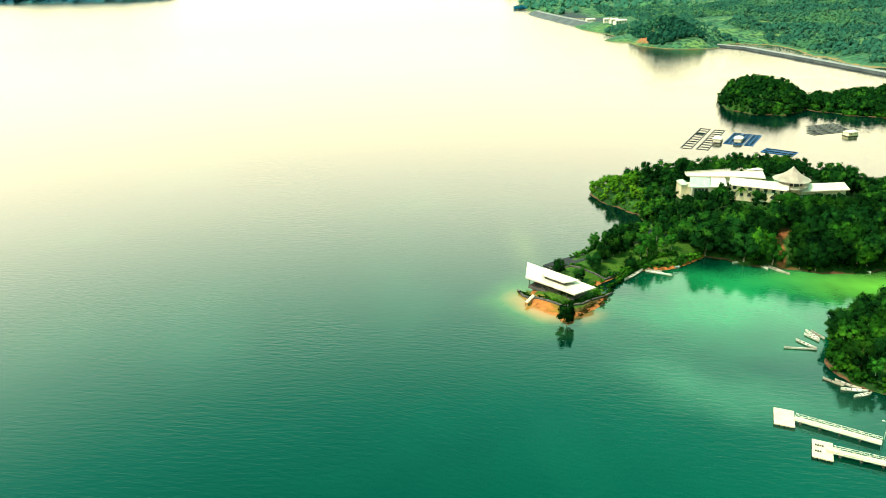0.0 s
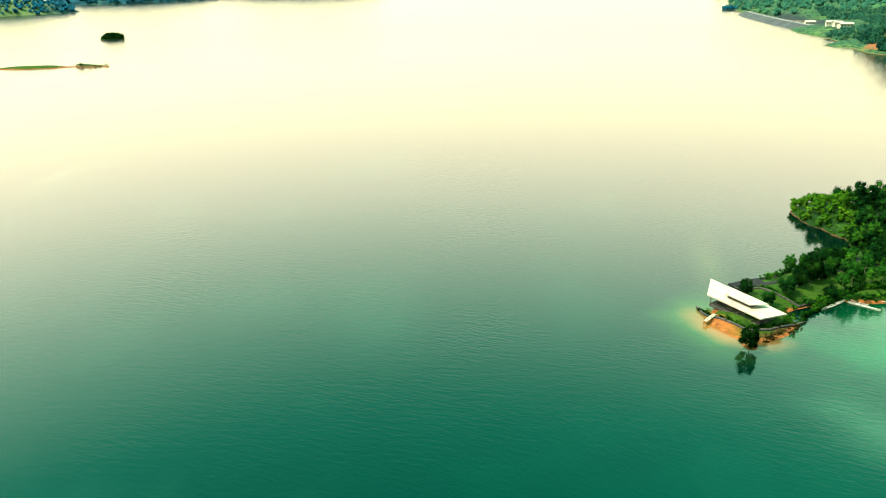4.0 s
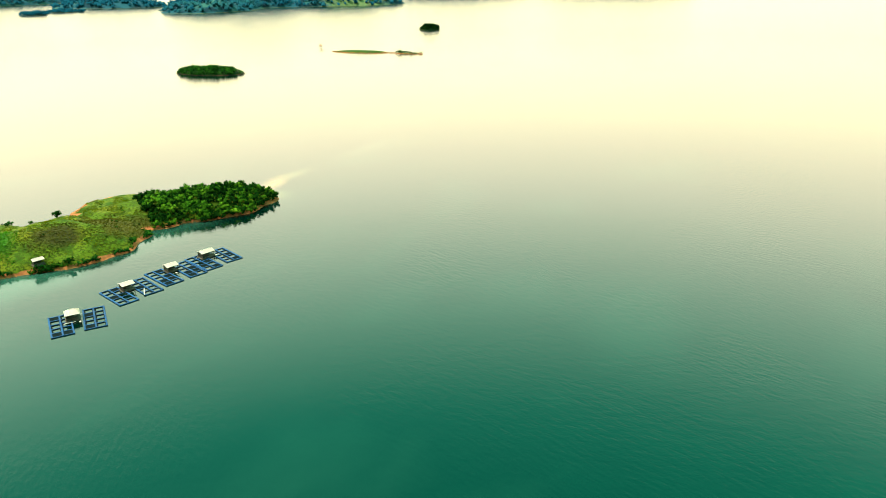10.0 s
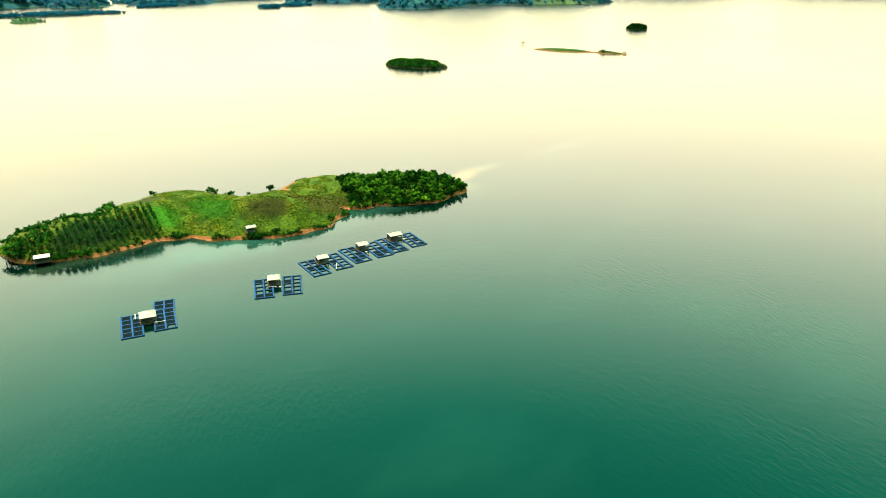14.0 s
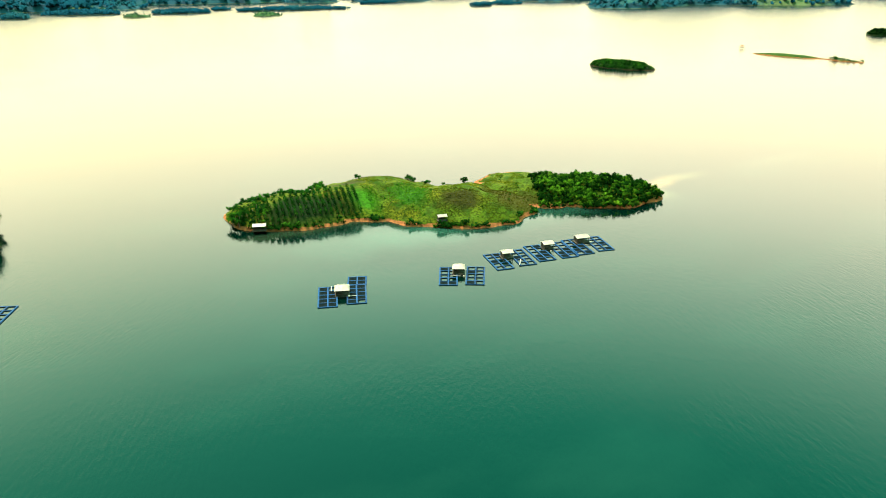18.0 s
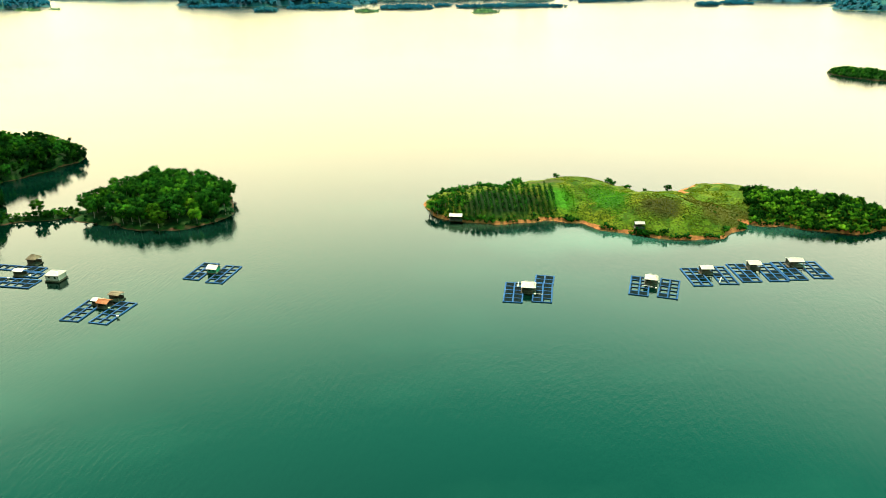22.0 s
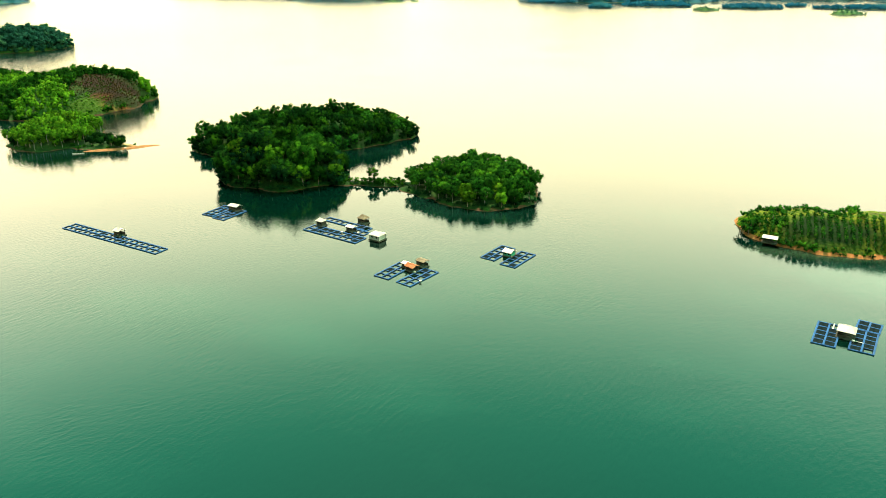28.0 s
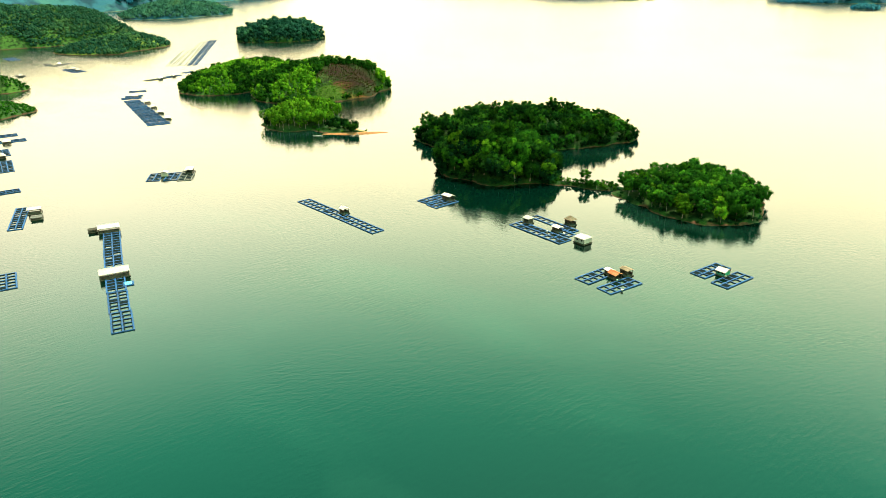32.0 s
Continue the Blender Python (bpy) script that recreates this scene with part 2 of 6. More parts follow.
# darker copy of the greens, with the shade under the woods in its colour
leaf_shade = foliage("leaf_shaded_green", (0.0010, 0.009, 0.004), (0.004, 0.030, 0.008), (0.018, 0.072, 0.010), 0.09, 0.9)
# this dark green has a blue cast of haze put in
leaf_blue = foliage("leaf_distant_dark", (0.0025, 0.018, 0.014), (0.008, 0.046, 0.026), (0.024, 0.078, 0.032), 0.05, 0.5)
bark = plain("bark", (0.16, 0.12, 0.08), (0.30, 0.25, 0.19), 1.5, 0.9, bump=0.4)
pale_bark = plain("pale_bark", (0.20, 0.18, 0.14), (0.30, 0.27, 0.22), 1.5, 0.9, bump=0.3)
# near-black ground tones put the shade beneath the trees into the colour
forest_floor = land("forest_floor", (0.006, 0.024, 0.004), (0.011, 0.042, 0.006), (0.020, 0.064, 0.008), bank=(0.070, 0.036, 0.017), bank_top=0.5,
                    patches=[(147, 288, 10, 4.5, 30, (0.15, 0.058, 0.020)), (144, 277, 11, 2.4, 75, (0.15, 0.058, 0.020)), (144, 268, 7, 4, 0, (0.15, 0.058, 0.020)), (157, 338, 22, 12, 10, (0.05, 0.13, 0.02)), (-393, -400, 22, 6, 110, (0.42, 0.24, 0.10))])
grass_land = land("hill_grass", (0.056, 0.098, 0.003), (0.112, 0.122, 0.005), (0.022, 0.058, 0.002), bank=(0.34, 0.125, 0.040), bank_top=1.6, fine=0.8,
                  patches=[(-328, 160, 24, 20, 0, (0.070, 0.066, 0.008)), (-327, 128, 11, 15, 0, (0.040, 0.042, 0.007)), (-343, 106, 17, 12, 10, (0.026, 0.100, 0.004)), (-348, 82, 15, 9, 20, (0.034, 0.140, 0.004)), (-371, 76, 9, 14, 0, (0.040, 0.044, 0.008)), (-346, 52, 15, 30, 0, (0.006, 0.022, 0.003))])
grass_blade = foliage("grass_blades", (0.064, 0.100, 0.003), (0.132, 0.146, 0.005), (0.070, 0.150, 0.004), 0.1, 0.8, 0.9)
olive_blade = foliage("olive_grass_blades", (0.030, 0.038, 0.004), (0.084, 0.082, 0.010), (0.110, 0.106, 0.012), 0.1, 0.8, 0.6)
lush_blade = foliage("lush_grass_blades", (0.012, 0.056, 0.003), (0.036, 0.135, 0.004), (0.060, 0.160, 0.005), 0.1, 0.8, 0.6)
dry_scrub = foliage("dry_scrub", (0.022, 0.024, 0.006), (0.070, 0.060, 0.016), (0.095, 0.085, 0.022), 0.2, 1.2, 0.6)
sand_land = land("sand_spit", (0.26, 0.12, 0.045), (0.30, 0.15, 0.06), (0.20, 0.09, 0.035), bank=(0.26, 0.11, 0.04))
lawn_land = land("lawn", (0.018, 0.054, 0.004), (0.030, 0.072, 0.006), (0.009, 0.030, 0.003), bank=(0.24, 0.085, 0.022), bank_top=1.0,
                 patches=[(35, 243, 15, 4.5, -48, (0.26, 0.085, 0.020)), (49, 232, 11, 4, 28, (0.07, 0.045, 0.012)), (61, 244, 13, 4, 40, (0.06, 0.04, 0.012))])
# far grounds: the haze over them is painted into their base colours
haze_tinted_land = land("haze_tinted_shore", (0.006, 0.056, 0.084), (0.010, 0.066, 0.086), (0.022, 0.090, 0.078), bank=(0.10, 0.12, 0.06), fine=0.02, scale=0.004, bank_top=0.9,
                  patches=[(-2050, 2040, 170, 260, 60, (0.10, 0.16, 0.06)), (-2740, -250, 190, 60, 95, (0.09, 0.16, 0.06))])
isle_haze = land("haze_tinted_islet", (0.030, 0.090, 0.034), (0.045, 0.115, 0.036), (0.070, 0.140, 0.036), bank=(0.10, 0.10, 0.04), fine=0.06, scale=0.02, bank_top=0.9)
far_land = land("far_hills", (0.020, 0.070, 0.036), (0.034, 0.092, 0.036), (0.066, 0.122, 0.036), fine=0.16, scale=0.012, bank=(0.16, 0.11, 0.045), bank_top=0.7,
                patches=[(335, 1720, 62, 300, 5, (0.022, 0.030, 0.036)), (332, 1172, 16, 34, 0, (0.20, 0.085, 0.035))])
isle_land = land("island_scrub_ground", (0.014, 0.046, 0.008), (0.022, 0.066, 0.010), (0.034, 0.085, 0.012), fine=0.16, scale=0.012, bank=(0.060, 0.032, 0.014), bank_top=0.9,
                patches=[(-508, -541, 50, 38, 160, (0.017, 0.0085, 0.004)), (-522, -527, 20, 8, 160, (0.022, 0.034, 0.008)), (-487, -531, 15, 7, -10, (0.055, 0.022, 0.008)), (-467, -529, 22, 11, 155, (0.040, 0.080, 0.008)), (-512, -505, 44, 6, 150, (0.26, 0.09, 0.03)), (-515, -1150, 50, 26, 10, (0.10, 0.17, 0.02)), (-640, -1175, 60, 26, 30, (0.10, 0.16, 0.02))])
blue_pipe = plain("blue_plastic_float", (0.004, 0.036, 0.105), (0.009, 0.062, 0.165), 0.8, 0.7, bump=0.1, by_object=0.25)
net_dark = plain("dark_net", (0.003, 0.006, 0.007), (0.007, 0.013, 0.014), 0.7, 1.0)
roof_sheet = plain("pale_roof_sheet", (0.40, 0.34, 0.27), (0.30, 0.25, 0.20), 0.3, 0.5, bump=0.1)
plank = plain("weathered_plank", (0.035, 0.030, 0.022), (0.080, 0.068, 0.050), 0.7, 0.9, bump=0.3, by_object=0.25)
wall_board = plain("dark_wall_board", (0.022, 0.020, 0.016), (0.060, 0.052, 0.040), 0.6, 0.9, bump=0.3, by_object=0.2)


def crests(nodes, links, scale, long, turn):
    """Ripples drawn out along one bearing, in metres."""
    geo = nodes.new("ShaderNodeNewGeometry")
    mp = nodes.new("ShaderNodeMapping")
    mp.vector_type = "TEXTURE"
    mp.inputs["Rotation"].default_value, mp.inputs["Scale"].default_value = (0, 0, radians(turn)), (long, 1, 1)
    nz = nodes.new("ShaderNodeTexNoise")
    nz.inputs["Scale"].default_value, nz.inputs["Detail"].default_value, nz.inputs["Distortion"].default_value = scale, 2.0, 0.4
    links.new(geo.outputs["Position"], mp.inputs[0])
    links.new(mp.outputs[0], nz.inputs["Vector"])
    return nz.outputs["Fac"]


def lake_water():
    """Green lake water: a clouded body, shallows of pale silt, paler patches and a rippled, glossy top."""
    m, n, l, b = material("lake_water", 0.09)
    b.inputs["IOR"].default_value = 1.33
    c = mixed(n, l, grain(n, l, 0.004, 4, 0.35, 0.65, coords="World"), (0.0, 0.0046, 0.0027), (0.0, 0.0060, 0.0036))
    c = mixed(n, l, grain(n, l, 0.018, 5, 0.52, 0.80, (1.0, 0.6, 1.0), 20, "World"), c, (0.003, 0.018, 0.011))
    # silt, shallows and paler patches: x, y, half length, half width, turn, tone, softness
    for x, y, a, w, turn, tone, soft in ((70, 130, 190, 130, 20, (0.0, 0.030, 0.015), 1.4), (114, 240, 80, 52, 15, (0.0, 0.170, 0.054), 1.4), (74, 186, 38, 22, -38, (0.034, 0.105, 0.060), 1.7), (98, 174, 44, 20, -20, (0.034, 0.100, 0.058), 1.7), (128, 258, 60, 24, 5, (0.012, 0.20, 0.060), 1.4), (170, 252, 56, 24, -8, (0.11, 0.36, 0.04), 1.3), (40, 245, 36, 30, 60, (0.06, 0.17, 0.03), 1.1), (38, 298, 60, 12, 92, (0.050, 0.062, 0.022), 1.7),
                                         (37, 239, 21, 12, -52, (0.34, 0.13, 0.03), 0.9), (50, 231, 14, 8, 20, (0.17, 0.085, 0.025), 1.0),
                                         (-338, 262, 34, 10, 118, (0.40, 0.22, 0.08), 1.3), (-345, 284, 26, 10, 100, (0.10, 0.09, 0.04), 1.3), (-357, 366, 55, 12, 98, (0.045, 0.055, 0.035), 1.4), (-322, 236, 26, 18, 90, (0.16, 0.17, 0.06), 0.9), (-335, 60, 70, 10, 100, (0.03, 0.06, 0.03), 1.2), (-314, 125, 130, 32, 97, (0.030, 0.120, 0.080), 1.3), (-388, -390, 18, 10, 115, (0.05, 0.07, 0.03), 1.0)):
        c = mixed(n, l, blot(n, l, x, y, a, w, turn, soft, 0.4, 0.05), c, tuple(v * 0.62 for v in tone))
    l.new(c, b.inputs["Base Color"])
    fine = grain(n, l, 2.2, 3, 0.2, 0.8, (1.0, 0.5, 1.0), 25, "World")
    crest = crests(n, l, 0.75, 3.2, -9)
    cross = crests(n, l, 0.85, 2.6, -26)
    h1 = n.new("ShaderNodeMix")
    l.new(grain(n, l, 0.010, 2, 0.40, 0.60, coords="World"), h1.inputs["Factor"])
    l.new(crest, h1.inputs["A"])
    l.new(cross, h1.inputs["B"])
    gust = grain(n, l, 0.012, 3, 0.35, 0.62, (1.0, 0.5, 1.0), 30, "World")
    add = n.new("ShaderNodeMath")
    add.operation = "MULTIPLY_ADD"
    l.new(h1.outputs["Result"], add.inputs[0])
    add.inputs[1].default_value = 2.9
    half = n.new("ShaderNodeMath")
    half.operation = "MULTIPLY"
    half.inputs[1].default_value = 0.5
    l.new(fine, half.inputs[0])
    l.new(half.outputs[0], add.inputs[2])
    # the open lake is more ruffled than the sheltered water round the farms
    geo = n.new("ShaderNodeNewGeometry")
    away = n.new("ShaderNodeVectorMath")
    away.operation = "LENGTH"
    rough = n.new("ShaderNodeMapRange")
    rough.inputs["From Min"].default_value, rough.inputs["From Max"].default_value = 550, 1500
    rough.inputs["To Min"].default_value, rough.inputs["To Max"].default_value = 0.045, 0.17
    l.new(geo.outputs["Position"], away.inputs[0])
    l.new(away.outputs["Value"], rough.inputs["Value"])
    l.new(rough.outputs[0], b.inputs["Roughness"])
    swell = n.new("ShaderNodeMapRange")
    swell.inputs["From Min"].default_value, swell.inputs["From Max"].default_value = 650, 1100
    swell.inputs["To Min"].default_value, swell.inputs["To Max"].default_value = 0.0, 0.5
    l.new(away.outputs["Value"], swell.inputs["Value"])
    waves = n.new("ShaderNodeMath")
    waves.operation = "MULTIPLY_ADD"
    l.new(grain(n, l, 0.14, 2, 0.2, 0.8, (1.0, 0.6, 1.0), 35, "World"), waves.inputs[0])
    l.new(swell.outputs[0], waves.inputs[1])
    l.new(add.outputs[0], waves.inputs[2])
    bp = bumped(n, l, b, waves.outputs[0], 0.5, 0.075)
    st = n.new("ShaderNodeMapRange")
    st.inputs["To Min"].default_value, st.inputs["To Max"].default_value = 0.13, 0.34
    l.new(gust, st.inputs["Value"])
    even = n.new("ShaderNodeMapRange")
    even.inputs["From Min"].default_value, even.inputs["From Max"].default_value = 420, 900
    l.new(away.outputs["Value"], even.inputs["Value"])
    level = n.new("ShaderNodeMix")
    level.inputs["B"].default_value = 0.23
    l.new(even.outputs[0], level.inputs["Factor"])
    l.new(st.outputs[0], level.inputs["A"])
    more = n.new("ShaderNodeMapRange")
    more.inputs["From Min"].default_value, more.inputs["From Max"].default_value = 450, 1300
    more.inputs["To Min"].default_value, more.inputs["To Max"].default_value = 1.0, 3.0
    l.new(away.outputs["Value"], more.inputs["Value"])
    gain = n.new("ShaderNodeMath")
    gain.operation = "MULTIPLY"
    l.new(level.outputs["Result"], gain.inputs[0])
    l.new(more.outputs[0], gain.inputs[1])
    # calm water in the lee of the wooded islands
    calm = gain.outputs[0]
    for x, y, a, w, turn in ((-325, -230, 150, 42, 97), (-372, -300, 100, 75, 95), (-400, -130, 60, 60, 0), (150, 395, 150, 30, 10)):
        lee = n.new("ShaderNodeMath")
        lee.operation = "MULTIPLY_ADD"
        l.new(blot(n, l, x, y, a, w, turn, 0.7, 0.4, 0.03), lee.inputs[0])
        lee.inputs[1].default_value, lee.inputs[2].default_value = -0.7, 1.0
        stay = n.new("ShaderNodeMath")
        stay.operation = "MULTIPLY"
        l.new(calm, stay.inputs[0])
        l.new(lee.outputs[0], stay.inputs[1])
        calm = stay.outputs[0]
    l.new(calm, bp.inputs["Strength"])
    return m


water_mat = lake_water()

# ---- building helpers ----
def mesh_of(name, verts, faces, mat, smooth=False, normals=None):
    me = bpy.data.meshes.new(name)
    me.from_pydata([tuple(v) for v in verts], [], [tuple(f) for f in faces])
    me.materials.append(mat)
    if smooth or normals is not None:
        me.shade_smooth()
    me.update()
    if normals is not None:
        me.normals_split_custom_set_from_vertices([tuple(v) for v in normals])
    return me


def part(name, bm, mat, parent, label="", smooth=False):
    """Links a bmesh as one mesh object under a thing or a part."""
    me = bpy.data.meshes.new(name)
    bm.to_mesh(me)
    bm.free()
    me.materials.append(mat)
    if smooth:
        me.shade_smooth()
    return child(name, me, parent, label)


def child(name, me, parent, label="", m=None):
    ob = new(name, me)
    ob.parent = parent
    if m is not None:
        ob.matrix_basis = m
    return tagged(ob, label)


def thing(name, m, label, category, group="", kind=""):
    ob = new(name)
    ob.empty_display_size = 0.5
    ob.matrix_basis = m
    return tagged(ob, label, category, group, kind)


def box(bm, x0, x1, y0, y1, z0, z1, bevel=0.0):
    v = [bm.verts.new(p) for p in ((x0, y0, z0), (x1, y0, z0), (x1, y1, z0), (x0, y1, z0), (x0, y0, z1), (x1, y0, z1), (x1, y1, z1), (x0, y1, z1))]
    fs = [bm.faces.new([v[i] for i in q]) for q in ((3, 2, 1, 0), (4, 5, 6, 7), (0, 1, 5, 4), (1, 2, 6, 5), (2, 3, 7, 6), (3, 0, 4, 7))]
    if bevel:
        edges = list({e for f in fs for e in f.edges})
        bmesh.ops.bevel(bm, geom=edges, offset=bevel, segments=1, affect="EDGES")
    return bm


def boxed(*args, **kw):
    return box(bmesh.new(), *args, **kw)


def tube(points, radii, sides=7):
    """A tapered round bar along points, closed at both ends."""
    bm = bmesh.new()
    rings = []
    for i, p in enumerate(points):
        p = Vector(p)
        d = Vector(points[min(i + 1, len(points) - 1)]) - Vector(points[max(i - 1, 0)])
        q = d.to_track_quat("Z", "Y")
        rings.append([bm.verts.new(p + q @ Vector((radii[i] * math.cos(a), radii[i] * math.sin(a), 0))) for a in (2 * math.pi * k / sides for k in range(sides))])
    for a, b in zip(rings, rings[1:]):
        for k in range(sides):
            bm.faces.new((a[k], a[(k + 1) % sides], b[(k + 1) % sides], b[k]))
    bm.faces.new(rings[0][::-1])
    bm.faces.new(rings[-1])
    return bm


def joined(bms):
    out = bmesh.new()
    for b in bms:
        me = bpy.data.meshes.new("join")
        b.to_mesh(me)
        b.free()
        out.from_mesh(me)
        bpy.data.meshes.remove(me)
    return out


# ---- land ----
class Land:
    """A hill or island out of rounded lobes: (x, y, half length, half width, turn of its length, height)."""

    def __init__(self, lobes, wobble=3.0, relief=0.8, reach=14.0):
        self.lobes, self.wobble, self.relief, self.reach = lobes, wobble, relief, reach

    def height(self, x, y):
        s = self.reach
        wx = x + self.wobble * noise.noise((x / s, y / s, 1.7)) * 2
        wy = y + self.wobble * noise.noise((x / s, y / s, 9.2)) * 2
        best, total = -9.0, 0.0
        for cx, cy, a, b, turn, h in self.lobes:
            c, sn = math.cos(radians(turn)), math.sin(radians(turn))
            dx, dy = wx - cx, wy - cy
            q = math.hypot((dx * c + dy * sn) / a, (dy * c - dx * sn) / b)
            if q < 1:
                f = (1 - q * q)
                z = h * (0.35 * math.sqrt(f) + 0.65 * f)
            else:
                z = -(q - 1) * min(a, b) * 0.35
            best = max(best, z)
            total += max(z, 0.0) ** 3
        z = best if best <= 0 else total ** (1 / 3)
        if z > 0.5:
            z += self.relief * min(1.0, z / 3) * noise.fractal((x / s, y / s, 4.4), 1.0, 2.0, 4)
        return z

    def bounds(self):
        pad = self.wobble * 2 + 6
        r = [max(a, b) + pad for _, _, a, b, _, _ in self.lobes]
        return (min(l[0] - k for l, k in zip(self.lobes, r)), max(l[0] + k for l, k in zip(self.lobes, r)),
                min(l[1] - k for l, k in zip(self.lobes, r)), max(l[1] + k for l, k in zip(self.lobes, r)))

    def build(self, name, mat, step, label, category="island", kind="structure"):
        x0, x1, y0, y1 = self.bounds()
        nx, ny = int((x1 - x0) / step) + 1, int((y1 - y0) / step) + 1
        zs = [[self.height(x0 + i * step, y0 + j * step) for i in range(nx)] for j in range(ny)]
        index, verts, faces = {}, [], []

        def corner(i, j):
            if (i, j) not in index:
                index[i, j] = len(verts)
                verts.append((x0 + i * step, y0 + j * step, zs[j][i]))
            return index[i, j]

        for j in range(ny - 1):
            for i in range(nx - 1):
                if max(zs[j][i], zs[j][i + 1], zs[j + 1][i], zs[j + 1][i + 1]) > -1.2:
                    faces.append((corner(i, j), corner(i + 1, j), corner(i + 1, j + 1), corner(i, j + 1)))
        return tagged(new(name, mesh_of(name, verts, faces, mat, True)), label, category, kind=kind)

    def spots(self, rng, count, gap, low=0.6, area=None, tries=30, only=None):
        """Places on dry ground, at least gap apart, in an area or on some of the lobes."""
        x0, x1, y0, y1 = area or (0, 0, 0, 0)
        lobes = [self.lobes[i] for i in only] if only else self.lobes
        weights = [a * b for _, _, a, b, _, _ in lobes]
        cell, found = {}, []
        for _ in range(count * tries):
            if area:
                x, y = rng.uniform(x0, x1), rng.uniform(y0, y1)
            else:
                cx, cy, a, b, turn, _ = rng.choices(lobes, weights)[0]
                u, w = rng.uniform(-1.2, 1.2) * a, rng.uniform(-1.2, 1.2) * b
                c, s = math.cos(radians(turn)), math.sin(radians(turn))
                x, y = cx + u * c - w * s, cy + u * s + w * c
            if y > 0 and x > 0.76 * y + 20:
                continue
            k = (int(x // gap), int(y // gap))
            if any((x - a) ** 2 + (y - b) ** 2 < gap * gap for i in (-1, 0, 1) for j in (-1, 0, 1) for a, b in cell.get((k[0] + i, k[1] + j), ())):
                continue
            z = self.height(x, y)
            if z < low:
                continue
            cell.setdefault(k, []).append((x, y))
            found.append((x, y, z))
            if len(found) >= count:
                break
        return found


# ---- plants ----
ICO = [(0, 0, -1), (0.72, -0.53, -0.45), (-0.28, -0.85, -0.45), (-0.89, 0, -0.45), (-0.28, 0.85, -0.45), (0.72, 0.53, -0.45),
       (0.28, -0.85, 0.45), (-0.72, -0.53, 0.45), (-0.72, 0.53, 0.45), (0.28, 0.85, 0.45), (0.89, 0, 0.45), (0, 0, 1)]
ICO_FACES = [(0, 1, 2), (1, 0, 5), (0, 2, 3), (0, 3, 4), (0, 4, 5), (1, 5, 10), (2, 1, 6), (3, 2, 7), (4, 3, 8), (5, 4, 9), (1, 10, 6), (2, 6, 7), (3, 7, 8),
             (4, 8, 9), (5, 9, 10), (6, 10, 11), (7, 6, 11), (8, 7, 11), (9, 8, 11), (10, 9, 11)]


def clump(rng, verts, norms, faces, at, r, leaves, size, core=0.72, flat=0.82, heart=None):
    """One bough's worth of leaves: a rounded core and loose leaves standing off it, all turned away from the crown's heart."""
    at = Vector(at)
    heart = at if heart is None else Vector(heart)
    k = len(verts)
    spin = Euler((rng.uniform(0, 6), rng.uniform(0, 6), rng.uniform(0, 6))).to_matrix()
    for v in ICO:
        d = spin @ Vector(v)
        p = d * r * core * rng.uniform(0.7, 1.1)
        p = at + Vector((p.x, p.y, p.z * flat))
        verts.append(p)
        norms.append((d * 0.4 + (p - heart).normalized() * 0.8).normalized())
    faces.extend(tuple(k + i for i in f) for f in ICO_FACES)
    for _ in range(leaves):
        d = Vector((rng.gauss(0, 1), rng.gauss(0, 1), rng.gauss(0.3, 1))).normalized()
        p = at + Vector((d.x, d.y, d.z * flat)) * r * rng.uniform(0.62, 1.12)
        n = (d * 0.32 + (p - heart).normalized() * 0.85 + Vector((rng.uniform(-0.25, 0.25), rng.uniform(-0.25, 0.25), 0.1))).normalized()
        u = d.orthogonal().normalized()
        u.rotate(Matrix.Rotation(rng.uniform(0, 6.3), 3, d))
        w = (d.cross(u) + d * rng.uniform(-0.5, 0.5)).normalized()
        s = size * rng.uniform(0.6, 1.35)
        k = len(verts)
        verts.extend((p - u * s * 0.55 - w * s * 0.3, p + u * s * 0.55 - w * s * 0.3, p + w * s * 0.75))
        norms.extend((n, n, n))
        faces.append((k, k + 1, k + 2))


def crown_data(seed, height, spread, base, clumps, leaves, leaf, round_top=1.0):
    """Crown of a tree of that height: clumps over a lopsided dome, with gaps between them."""
    rng = random.Random(seed)
    verts, norms, faces = [], [], []
    mid, half = (height + base) / 2, (height - base) / 2
    heart = (0, 0, mid - half * 0.35)
    lean = rng.uniform(0, 6.3)
    for i in range(clumps):
        a = i * 2.4 + rng.uniform(-0.4, 0.4)
        t = (i + 0.5) / clumps
        z = -0.78 + 1.5 * t
        ring = math.sqrt(max(0.06, 1 - abs(z) ** (1.6 * round_top + 0.4)))
        r = spread * ring * rng.uniform(0.5, 0.95) * (1 + 0.25 * math.cos(a - lean))
        cr = spread * rng.uniform(0.32, 0.50)
        clump(rng, verts, norms, faces, (r * math.cos(a), r * math.sin(a), mid + half * z * rng.uniform(0.78, 0.92)), cr, leaves, leaf, heart=heart)
    clump(rng, verts, norms, faces, (0, 0, mid), spread * 0.6, leaves // 2, leaf, heart=heart)
    return verts, norms, faces


